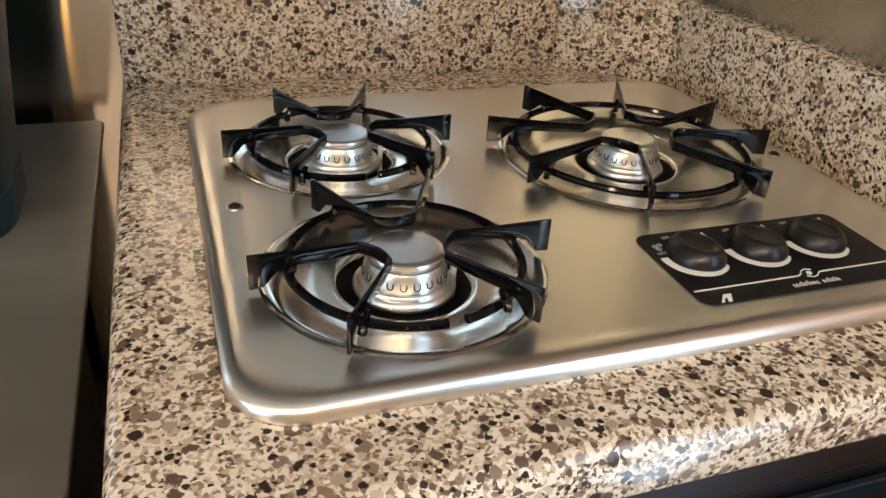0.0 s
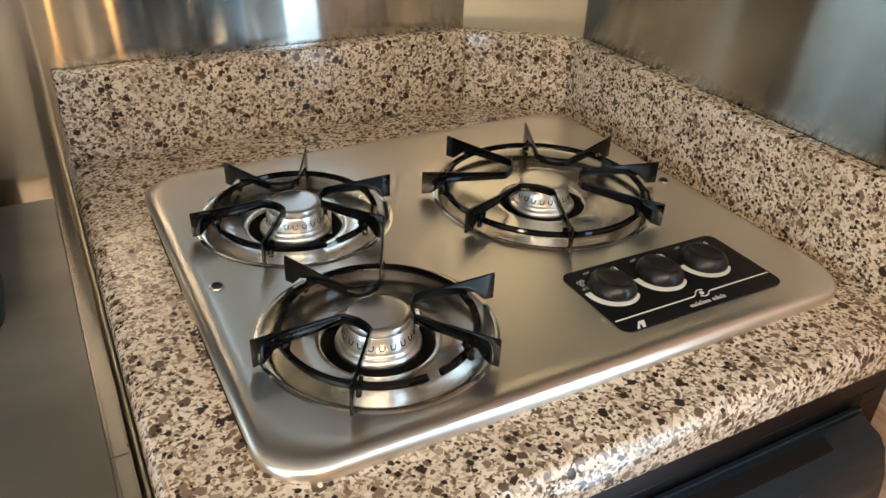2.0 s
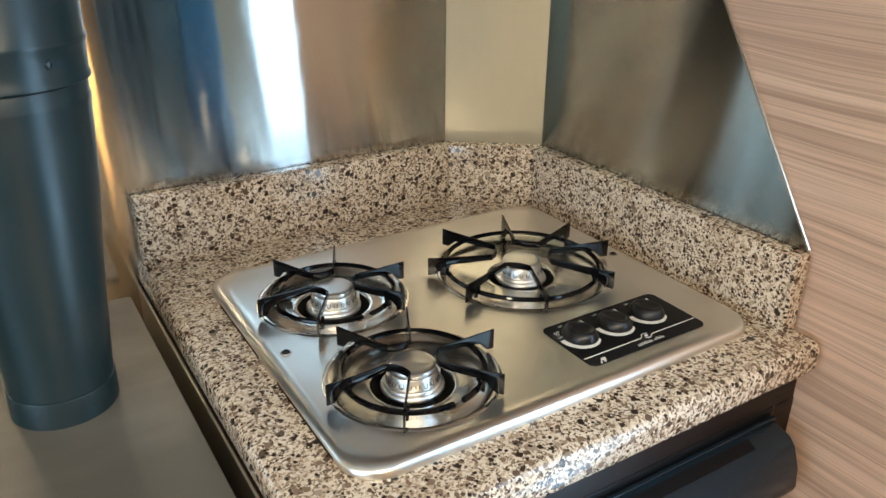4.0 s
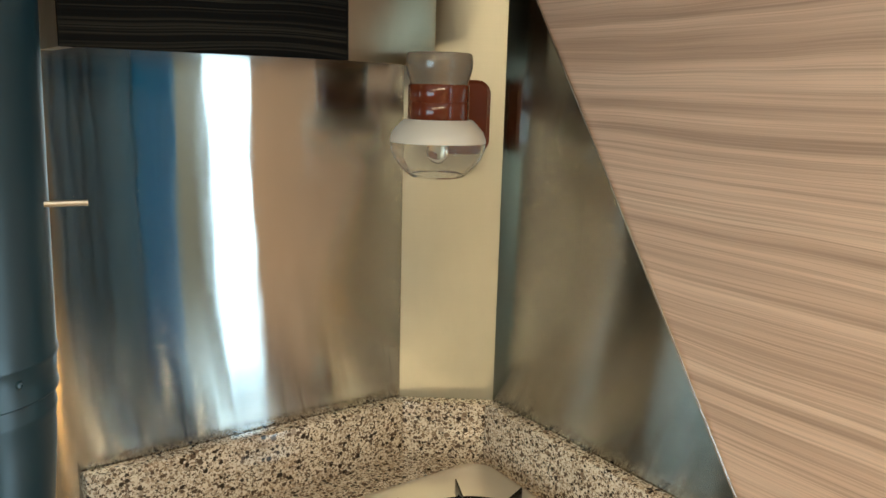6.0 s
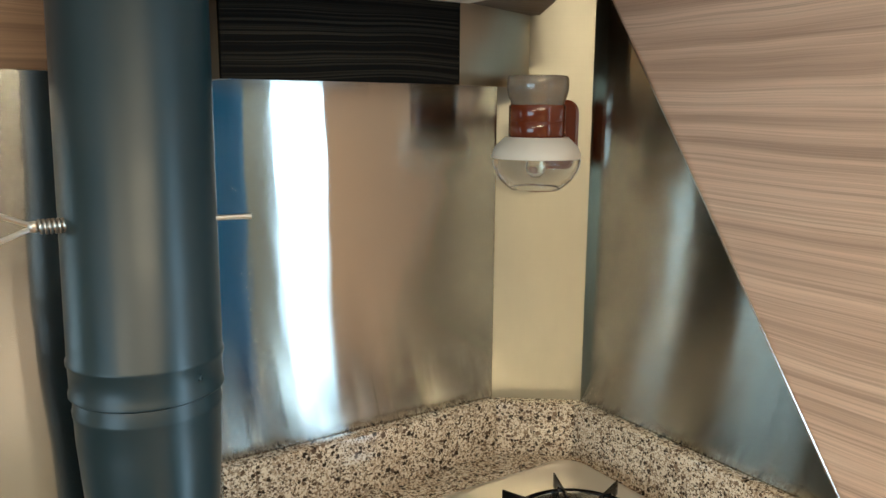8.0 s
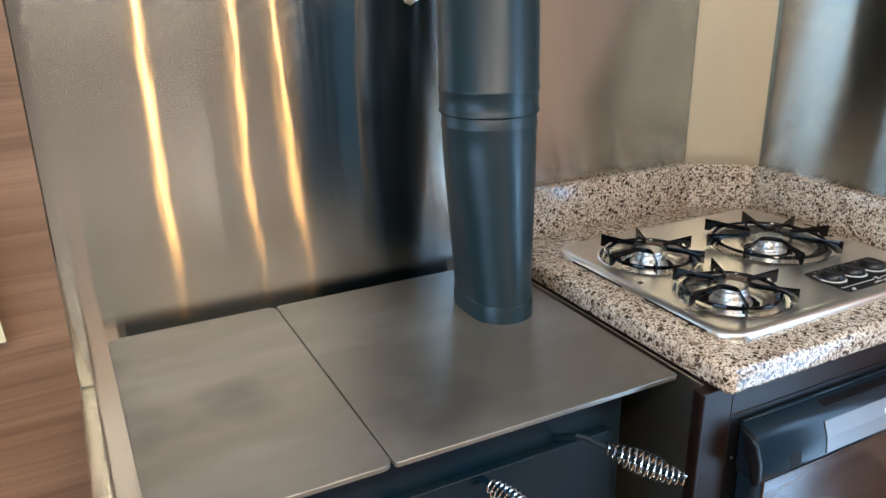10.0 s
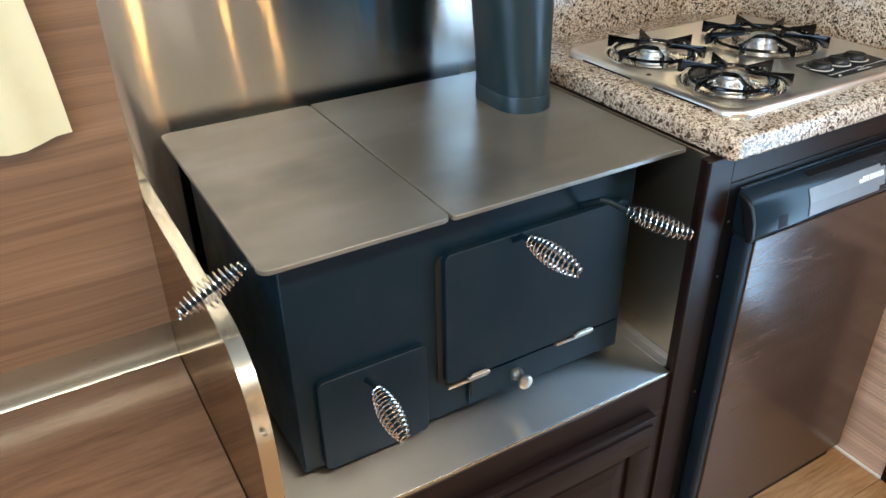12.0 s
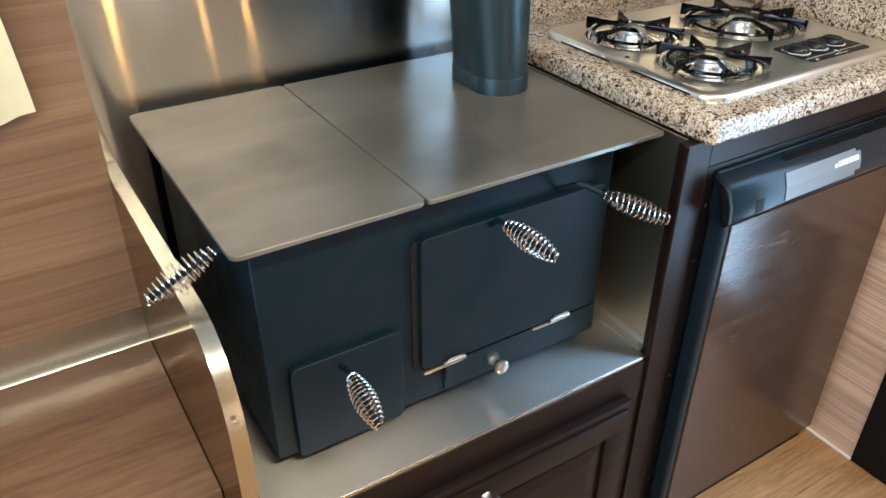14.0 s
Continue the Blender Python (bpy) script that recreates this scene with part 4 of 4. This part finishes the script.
def end_panel():
    """Upright end of the alcove: straight top, rounded front."""
    t = thing("alcove_end", (-0.752, 0.29, FLOOR_Z), "upright steel end panel whose capping curves down in front", "end panel")
    line = [(BACK, 0.798), (0.34, 0.801), (0.120, 0.804)]
    for i in range(1, 19):
        a = radians(90 - 90 * i / 18)
        line.append((0.120 - 0.136 * math.cos(a) ** 0.84, 0.804 - 0.165 * (1 - math.sin(a) ** 0.84)))
    line.append((-0.016, FLOOR_Z))
    core = [(y, z) for y, z in line] + [(BACK, FLOOR_Z)]
    part("panel", prism([(y + 0.001, z - 0.0015) if z > FLOOR_Z else (y + 0.001, z) for y, z in core], -0.7580, -0.7392, "x"), POLISHED, t, "polished steel side face", 20)
    bm = bmesh.new()
    rows = []
    for y, z in line:
        rows.append([bm.verts.new((x, y, z)) for x in (-0.7592, -0.7375)])
    for a, b in zip(rows, rows[1:]):
        bm.faces.new((a[0], a[1], b[1], b[0]))
    bmesh.ops.recalc_face_normals(bm, faces=bm.faces)
    r = bmesh.ops.extrude_face_region(bm, geom=bm.faces[:])
    for v in [g for g in r["geom"] if isinstance(g, bmesh.types.BMVert)]:
        v.co.y -= 0.002
        v.co.z += 0.002
    part("capping", bm, TRIM_STEEL, t, "bright steel capping strip", 30)
    for y, z, tilt in ((0.52, 0.8005, 0), (0.33, 0.8030, 0), (0.13, 0.8058, 0), (-0.0175, 0.71, 82)):
        part("screw", moved(screw_head(0.0035, 0.0014), Matrix.Translation((-0.7485, y, z)) @ Matrix.Rotation(radians(tilt), 4, "X")), TRIM_STEEL, t)


end_panel()
single("sheet_end_strip", prism([(-0.7592, 0.803), (-0.7375, 0.803), (-0.7500, 0.905), (-0.7535, 1.02), (-0.7580, 1.02)], BACK - 0.004, BACK, "y"), TRIM_STEEL, "narrow bright strip up the edge of the steel sheet", "edge trim", kind="structure", smooth=0)

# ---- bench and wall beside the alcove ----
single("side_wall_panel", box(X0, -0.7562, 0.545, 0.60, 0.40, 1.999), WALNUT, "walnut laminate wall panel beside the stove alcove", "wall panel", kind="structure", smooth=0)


def bench():
    t = thing("bench", (-1.4, 0.3, FLOOR_Z), "built-in walnut laminate bench with a steel angle along the wall", "bench")
    part("seat_board", box(X0, -0.7585, 0.120, 0.545, 0.435, 0.462, 0.003, 2), BENCH_WOOD, t)
    part("front_board", box(X0, -0.7585, 0.135, 0.153, FLOOR_Z, 0.435, 0.001, 1), BENCH_WOOD, t)
    line = [(0.545, 0.530), (0.543, 0.531), (0.541, 0.506), (0.537, 0.485), (0.530, 0.468), (0.526, 0.4632), (0.526, 0.4622), (0.545, 0.4622)]
    tr = part("steel_angle", prism(line, X0, -0.775, "x"), TRIM_STEEL, t, "steel angle strip along the wall", 20)
    part("steel_angle_end", prism(line, -0.7748, -0.7586, "x"), TRIM_STEEL, t, "", 20)
    for x in (-0.82, -0.90, -1.0):
        part("screw", moved(screw_head(0.003, 0.0012), Matrix.Translation((x, 0.541, 0.503)) @ Matrix.Rotation(radians(90), 4, "X")), TRIM_STEEL, tr)


bench()


def hanging_cloth():
    """A cream curtain hem hanging in folds in front of the wall."""
    bm = bmesh.new()
    nx, nz = 40, 24
    grid = []
    for j in range(nz + 1):
        row = []
        f = j / nz
        z = 1.86 - (1.86 - 0.927) * f
        right = -0.905 + 0.068 * f ** 1.2 + 0.004 * math.sin(9 * f)
        for i in range(nx + 1):
            g = i / nx
            x = -1.75 + (right + 1.75) * g
            y = 0.505 + 0.014 * math.sin(g * 46 + 0.8 * math.sin(3 * f)) * (0.5 + 0.5 * f)
            row.append(bm.verts.new((x, y, z + 0.006 * math.sin(g * 20) * f)))
        grid.append(row)
    for a, b in zip(grid, grid[1:]):
        for i in range(nx):
            bm.faces.new((a[i], a[i + 1], b[i + 1], b[i]))
    bmesh.ops.recalc_face_normals(bm, faces=bm.faces)
    bmesh.ops.solidify(bm, geom=bm.faces[:], thickness=0.002)
    t = thing("curtain", (-1.3, 0.52, 1.87), "cream fabric curtain hanging against the walnut wall", "curtain")
    part("cloth", bm, FABRIC, t, "", 60)
    part("rail", tube([(-1.80, 0.52, 1.865), (-0.87, 0.52, 1.865)], 0.008, 10), NICKEL, t)
    for x in (-1.78, -0.89):
        part("bracket", box(x - 0.006, x + 0.006, 0.515, 0.546, 1.858, 1.872, 0.001, 1), NICKEL, t)


hanging_cloth()

# ---- base cabinet under the stove ----


def panel_door(name, x0, x1, z0, z1, y, parent, knob_at=None):
    d = part(name, box(x0, x1, y - 0.020, y, z0, z1, 0.004, 2), ESPRESSO, parent, "raised-panel door in dark espresso stain")
    w = 0.062
    fr = bmesh.new()
    for a, b, c, e in ((x0 + 0.012, x1 - 0.012, z1 - w, z1 - 0.012), (x0 + 0.012, x1 - 0.012, z0 + 0.012, z0 + w), (x0 + 0.012, x0 + w, z0 + w + 0.0005, z1 - w - 0.0005), (x1 - w, x1 - 0.012, z0 + w + 0.0005, z1 - w - 0.0005)):
        box(a, b, y - 0.0265, y - 0.019, c, e, 0.003, 2, bm=fr)
    part("door_frame", fr, ESPRESSO, d)
    m = w + 0.012
    outer = rrect(x0 + m, x1 - m, z0 + m, z1 - m, 0.002, 2)
    loops = [(outer, 0), (outer, 0.002), (rrect(x0 + m, x1 - m, z0 + m, z1 - m, 0.002, 2, 0.022), 0.0065), (rrect(x0 + m, x1 - m, z0 + m, z1 - m, 0.002, 2, 0.024), 0.0065)]
    part("raised_panel", moved(slab(loops), Matrix.Translation((0, y - 0.0195, 0)) @ Matrix.Rotation(radians(90), 4, "X")), ESPRESSO, d, "", 20)
    if knob_at:
        kx, kz = knob_at
        k = part("door_knob", box(kx - 0.013, kx + 0.013, y - 0.054, y - 0.044, kz - 0.015, kz + 0.015, 0.003, 2), NICKEL, d, "square brushed nickel knob")
        part("knob_stem", tube([(kx, y - 0.026, kz), (kx, y - 0.032, kz), (kx, y - 0.045, kz)], [0.010, 0.006, 0.007], 12), NICKEL, k)


def base_cabinet():
    t = thing("base_cabinet", (-0.37, 0.28, FLOOR_Z), "dark espresso wooden base cabinet under the stove hearth", "cabinet")
    part("carcass", box(-0.7365, -0.022, 0.02, 0.57, FLOOR_Z + 0.08, SHELF - 0.006), ESPRESSO, t)
    part("top_rail", box(-0.7365, -0.022, 0.0, 0.02, 0.395, SHELF - 0.005, 0.002, 1), ESPRESSO, t)
    part("stile", box(-0.075, -0.022, 0.0005, 0.02, FLOOR_Z + 0.08, 0.3945, 0.001, 1), ESPRESSO, t)
    part("stile", box(-0.7365, -0.69, 0.0005, 0.02, FLOOR_Z + 0.08, 0.3945, 0.001, 1), ESPRESSO, t)
    part("plinth", box(-0.7365, -0.022, 0.05, 0.07, FLOOR_Z, FLOOR_Z + 0.08), ESPRESSO, t)
    panel_door("cabinet_door", -0.722, -0.062, 0.055, 0.408, 0.0, t, (-0.385, 0.362))


base_cabinet()

# ---- fridge under the worktop ----


def fridge_housing():
    t = thing("fridge_housing", (0.3, 0.3, FLOOR_Z), "dark espresso wooden surround of the fridge under the worktop", "cabinet")
    part("side_post", box(-0.018, 0.038, 0.0, 0.02, FLOOR_Z, 0.8815, 0.0015, 1), ESPRESSO, t)
    part("side_board", box(0.0035, 0.038, 0.0202, 0.57, FLOOR_Z, 0.8815, 0.0005, 1), ESPRESSO, t)
    part("top_rail", box(0.038, 0.612, 0.001, 0.05, 0.832, 0.8815, 0.0015, 1), ESPRESSO, t)
    part("right_post", box(0.578, 0.6142, 0.001, 0.57, FLOOR_Z, 0.8315, 0.0015, 1), ESPRESSO, t)
    part("corner_bead", box(-0.024, -0.0182, -0.006, 0.004, FLOOR_Z, 0.8815, 0.002, 2), ESPRESSO, t)
    for z in (0.762, 0.655, 0.40, 0.12):
        part("screw", moved(screw_head(0.0038, 0.0018), Matrix.Translation((0.048, -0.002, z)) @ Matrix.Rotation(radians(90), 4, "X")), BLACK, t)


def fridge():
    t = thing("fridge", (0.32, 0.28, FLOOR_Z), "built-in black fridge with a brown wood-grain door panel", "fridge")
    part("cabinet_body", box(0.0395, 0.577, 0.002, 0.55, FLOOR_Z, 0.8305, 0.001, 1), BLACK, t)
    d = part("door", box(0.062, 0.574, -0.034, 0.0005, 0.02, 0.735, 0.006, 3), GLOSS_BLACK, t, "fridge door with a glossy black frame")
    part("door_panel", box(0.078, 0.562, -0.0375, -0.033, 0.032, 0.732, 0.0012, 1), FRIDGE_WOOD, d, "brown wood-grain door panel", 0)
    part("kick_plate", box(0.062, 0.574, -0.012, 0.001, FLOOR_Z, 0.018), BLACK, t)
    # control strip: sloped crown over a gently bowed face
    prof = [(0.001, 0.742), (-0.036, 0.738), (-0.0450, 0.742), (-0.0470, 0.750), (-0.0440, 0.775), (-0.0350, 0.799), (-0.0270, 0.8075), (-0.0060, 0.8150), (0.001, 0.8160)]
    c = part("control_strip", prism(prof, 0.060, 0.576, "x", 0.0015), GLOSS_BLACK, t, "glossy black sloping control strip with a handle recess", 50)
    face = [(-0.0470, 0.750), (-0.0440, 0.775), (-0.0352, 0.7985)]

    def on_face(x0, x1, z0, z1, d0, d1):
        """A thin patch on the sloping face, from d0 to d1 proud of it."""
        rows = [(np.interp(z, [p[1] for p in face], [p[0] for p in face]), z) for z in (z0, min(max(0.775, z0 + 0.0002), z1 - 0.0002), z1)]
        return prism([(y - d1, z) for y, z in rows] + [(y - d0, z) for y, z in reversed(rows)], x0, x1, "x")

    plate = on_face(0.190, 0.378, 0.7515, 0.798, -0.0010, 0.0012)
    on = on_face(0.378, 0.392, 0.7600, 0.7925, -0.0010, 0.0012)
    part("strip_plate", merge(plate, on), PLATE_GREY, c, "smooth grey inset plate", 0)
    part("strip_seam", on_face(0.1880, 0.1898, 0.7512, 0.799, -0.001, 0.0004), SHADE_AND_SEAL_BLACK, c, "", 0)
    lg = bmesh.new()
    x = 0.318
    for w, h in ((0.008, 0.006), (0.007, 0.009), (0.007, 0.009), (0.008, 0.009), (0.006, 0.009), (0.006, 0.009), (0.003, 0.009), (0.007, 0.009)):
        merge(lg, on_face(x, x + w, 0.778, 0.778 + h, 0.0013, 0.0018))
        x += w + 0.0022
    part("badge_bars", lg, WHITE_PRINT, c, "row of small white bars", 0)
    v = on_face(0.116, 0.119, 0.749, 0.772, 0.0002, 0.0008)
    for i in range(6):
        merge(v, on_face(0.120, 0.137, 0.7500 + 0.0038 * i, 0.7519 + 0.0038 * i, 0.0002, 0.0008))
    part("vent_slots", v, SHADE_AND_SEAL_BLACK, c, "small row of vent slots", 0)
    part("upper_ridge", box(0.060, 0.576, -0.0050, 0.0005, 0.8163, 0.8205, 0.001, 1), GLOSS_BLACK, c, "thin glossy ridge along the top")
    part("handle_recess", prism([(-0.0225, 0.8095), (-0.0095, 0.8142), (-0.0095, 0.8150), (-0.0225, 0.8103)], 0.205, 0.52, "x"), BLACK, c, "dark grip recess along the top", 0)
    part("lower_gap", box(0.064, 0.572, -0.0380, 0.0, 0.7355, 0.7378), SHADE_AND_SEAL_BLACK, c)
    part("end_cap", prism([(y - 0.0015, z) for y, z in prof[1:-1]], 0.0500, 0.0595, "x", 0.002), BLACK, c, "matte black end cap", 40)


fridge_housing()
fridge()

single("kick_panel", box(0.606, 0.6143, -0.355, -0.130, FLOOR_Z + 0.004, 0.50, 0.001, 1), BLACK, "dark grey panel low on the wall beside the doorway", "trim", kind="structure", smooth=0)
single("baseboard", box(0.6075, 0.6144, -0.129, 0.0, FLOOR_Z, FLOOR_Z + 0.006, 0.001, 1), WHITE_PRINT, "thin pale strip where wall meets floor", "trim", kind="structure", smooth=0)

# ---- upper cabinet and lamp in the corner ----


def upper_cabinet():
    t = thing("wall_cupboard", (0.22, 0.52, 1.537), "upper cupboard, black grained front rail, pale steel slanted side", "cupboard")
    part("front_rail", box(-0.003, 0.322, 0.450, 0.458, 1.536, 1.645), BLACK_WOOD, t, "black grained front rail", 0)
    part("left_side", box(-0.003, 0.012, 0.4585, BACK, 1.536, 1.645), CREAM, t, "cream side", 0)
    part("slanted_side", prism([(0.3222, 0.450), (0.500, 0.520), (0.497, 0.528), (0.3222, 0.4585)], 1.536, 1.645, "z"), CUPBOARD_STEEL, t, "pale steel slanted side", 0)
    part("bottom_board", prism([(0.0125, 0.4585), (0.3215, 0.459), (0.49, 0.53), (0.487, BACK - 0.001), (0.0125, BACK - 0.001)], 1.541, 1.547, "z"), BROWN_WOOD, t, "", 0)
    part("upper_box", prism([(-0.20, 0.27), (0.36, 0.27), (0.415, 0.36), (0.512, 0.512), (0.487, BACK - 0.001), (-0.03, BACK - 0.001), (-0.20, 0.45)], 1.6455, 1.999, "z"), BROWN_WOOD, t, "brown wooden cupboard box above", 0)
    part("underside_panel", box(-0.19, 0.335, 0.275, 0.449, 1.6425, 1.6452), PALE_PANEL, t, "pale underside panel", 0)


upper_cabinet()


def corner_lamp():
    """Wall lamp: brown plate on the corner sheet, bracket, brown socket, smoked cup above, frosted band and clear glass below."""
    c = Vector((0.4565, 0.4455, 0))

    def turned(profile, k, n=40, closed=False):
        return lathe([(r * k, 1.51 + (z - 1.51) * 0.955) for r, z in profile], c, n, closed)

    wall = Vector((0.5595, 0.5310, 0))
    out = Vector((-0.61, -0.79, 0)).normalized()
    t = thing("wall_lamp", (wall.x, wall.y, 1.46), "small wall lamp, brown glazed holder, half-frosted glass globe", "lamp")
    side = Vector((-out.y, out.x, 0))
    pl = moved(slab([(rrect(-0.036, 0.042, -0.062, 0.046, 0.02, 6), 0.0), (rrect(-0.036, 0.042, -0.062, 0.046, 0.02, 6), 0.014), (rrect(-0.036, 0.042, -0.062, 0.046, 0.02, 6, 0.005), 0.019)]),
               Matrix.Translation((wall.x, wall.y, 1.473)) @ Matrix(((side.x, 0, out.x, 0), (side.y, 0, out.y, 0), (0, 1, 0, 0), (0, 0, 0, 1))))
    part("wall_plate", pl, BROWN_GLASS, t, "glazed brown wall plate", 40)
    part("arm", tube([wall + Vector((0, 0, 1.485)), c + Vector((0, 0, 1.485))], 0.014, 12), BROWN_GLASS, t)
    part("socket", turned([(0.0, 1.462), (0.0490, 1.462), (0.0498, 1.4632), (0.0498, 1.4845), (0.0490, 1.4855), (0.0498, 1.4865), (0.0498, 1.5085), (0.0488, 1.510), (0, 1.510)], 0.83, 36), BROWN_GLASS, t, "glazed brown socket ring")
    cup = part("smoked_cup", turned([(0.0455, 1.510), (0.0462, 1.515), (0.0500, 1.522), (0.0525, 1.532), (0.0532, 1.543), (0.0520, 1.550), (0.0495, 1.553), (0.0480, 1.552),
                                    (0.0495, 1.546), (0.0500, 1.534), (0.0475, 1.524), (0.0440, 1.517), (0.0430, 1.5105)], 0.85, 36, True), SMOKE, t, "smoked glass cup")
    cup.visible_shadow = False
    part("frosted_band", turned([(0.050, 1.462), (0.056, 1.457), (0.0665, 1.446), (0.0705, 1.436), (0.0710, 1.430), (0.0690, 1.430), (0.0650, 1.444), (0.056, 1.455), (0.049, 1.460)], 0.92, 44, True), OPAL, t, "frosted white glass band")
    gl = part("clear_globe", turned([(0.0708, 1.4295), (0.0700, 1.420), (0.0650, 1.408), (0.056, 1.395), (0.046, 1.386), (0.0385, 1.381), (0.0385, 1.384), (0.046, 1.3885), (0.0545, 1.397), (0.0648, 1.409), (0.0682, 1.420), (0.0690, 1.4295)], 0.92, 44, True), GLOBE, t, "clear cut-off glass globe")
    gl.visible_shadow = False
    part("bulb", turned([(0.0, 1.398), (0.008, 1.4), (0.015, 1.408), (0.017, 1.418), (0.013, 1.430), (0.010, 1.444), (0.010, 1.461), (0, 1.461)], 0.9, 20), CLEAR, t, "small clear unlit bulb")


corner_lamp()

# ---- warm lights on the opposite wall ----


def strip_light(x, z0, z1, w):
    """A slim upright light on the wall across the aisle."""
    t = thing("strip_light", (x, Y0, z0), "slim upright strip light glowing warm on the wall", "lamp", "strip lights")
    part("channel", box(x - w / 2 - 0.004, x + w / 2 + 0.004, Y0 + 0.0085, Y0 + 0.020, z0 - 0.01, z1 + 0.01, 0.001, 1), NICKEL, t)
    part("diffuser", box(x - w / 2, x + w / 2, Y0 + 0.0205, Y0 + 0.026, z0, z1, 0.002, 1), GLOW, t, "glowing warm diffuser")


for sx, sw in ((-0.32, 0.026), (0.08, 0.015), (0.295, 0.017)):
    strip_light(sx, 0.10, 1.92, sw)


def folds(path, depth, step, z0, z1):
    """A cloth hung along path (points with their sideways direction), pleated."""
    bm = bmesh.new()
    rows = []
    for i, (p, side) in enumerate(path):
        q = p + side * (depth * math.sin(i * step))
        rows.append([bm.verts.new((q.x, q.y, z)) for z in (z0, z0 + (z1 - z0) * 0.35, z0 + (z1 - z0) * 0.7, z1)])
    for a, b in zip(rows, rows[1:]):
        for j in range(3):
            bm.faces.new((a[j], a[j + 1], b[j + 1], b[j]))
    bmesh.ops.recalc_face_normals(bm, faces=bm.faces)
    return bm


def corner_curtain():
    """A dark curtain round the far corner."""
    t = thing("curtain", (0.45, Y0 + 0.05, FLOOR_Z), "dark blue curtain drawn across the corner by the doorway", "curtain")
    path = [(Vector((0.36 + 0.20 * i / 24, Y0 + 0.06, 0)), Vector((0, 1, 0))) for i in range(25)]
    path += [(Vector((0.57, Y0 + 0.06 + 0.37 * i / 26, 0)), Vector((1, 0, 0))) for i in range(1, 27)]
    bm = folds(path, 0.016, 1.15, FLOOR_Z + 0.01, 1.95)
    bmesh.ops.solidify(bm, geom=bm.faces[:], thickness=0.003)
    part("cloth", bm, NAVY, t, "", 70)
    part("rail", tube([(0.34, Y0 + 0.06, 1.96), (0.57, Y0 + 0.06, 1.96), (0.57, Y0 + 0.44, 1.96)], 0.007, 8), NICKEL, t)


def doorway_curtain():
    """A thin blue curtain over part of the doorway, lit from outside."""
    t = thing("curtain", (0.58, -1.17, 1.93), "thin blue curtain half across the doorway, glowing with daylight", "curtain")
    path = [(Vector((0.582, -1.440 + 0.520 * i / 60, 0)), Vector((1, 0, 0))) for i in range(61)]
    part("cloth", folds(path, 0.012, 0.62, FLOOR_Z + 0.02, 1.925), BLUE_SHEER, t, "", 70)
    part("rail", tube([(0.582, -1.45, 1.93), (0.582, -0.34, 1.93)], 0.007, 8), NICKEL, t)


doorway_curtain()
corner_curtain()


def added_ceiling_lights():
    for lx, ly, watts in ADDED_LIGHTS:
        t = thing("added_ceiling_light", (lx, ly, CEIL), "unseen long slim white ceiling light, added for warm light from above", "lamp", "ceiling lights")
        fr = box(lx - 0.48, lx + 0.48, ly - 0.09, ly + 0.09, 1.975, CEIL - 0.0005, 0.004, 2)
        part("housing", fr, OPAL, t)


added_ceiling_lights()

# ---- floor planks, last ----


def planks():
    rng = random.Random(7)
    w = 0.118
    meshes = {}

    def plank(length):
        key = round(length, 2)
        if key not in meshes:
            me = bpy.data.meshes.new("plank")
            b = box(0, key - 0.0012, 0, w - 0.0012, -0.004, 0.0, 0.0008, 1)
            b.to_mesh(me)
            b.free()
            me.materials.append(FLOOR_WOOD)
            meshes[key] = me
        return meshes[key]

    y = Y0 + 0.002
    while y < Y1 - w:
        x = X0 + 0.001
        step = rng.choice((0.3, 0.5, 0.7, 0.9, 1.2))
        while x < X1 - 0.03:
            length = min(step, X1 - 0.002 - x)
            o = new("plank", plank(length))
            o.parent = floor
            o.location = (x, y, FLOOR_Z)
            x += round(length, 2)
            step = 1.2
        y += w


planks()
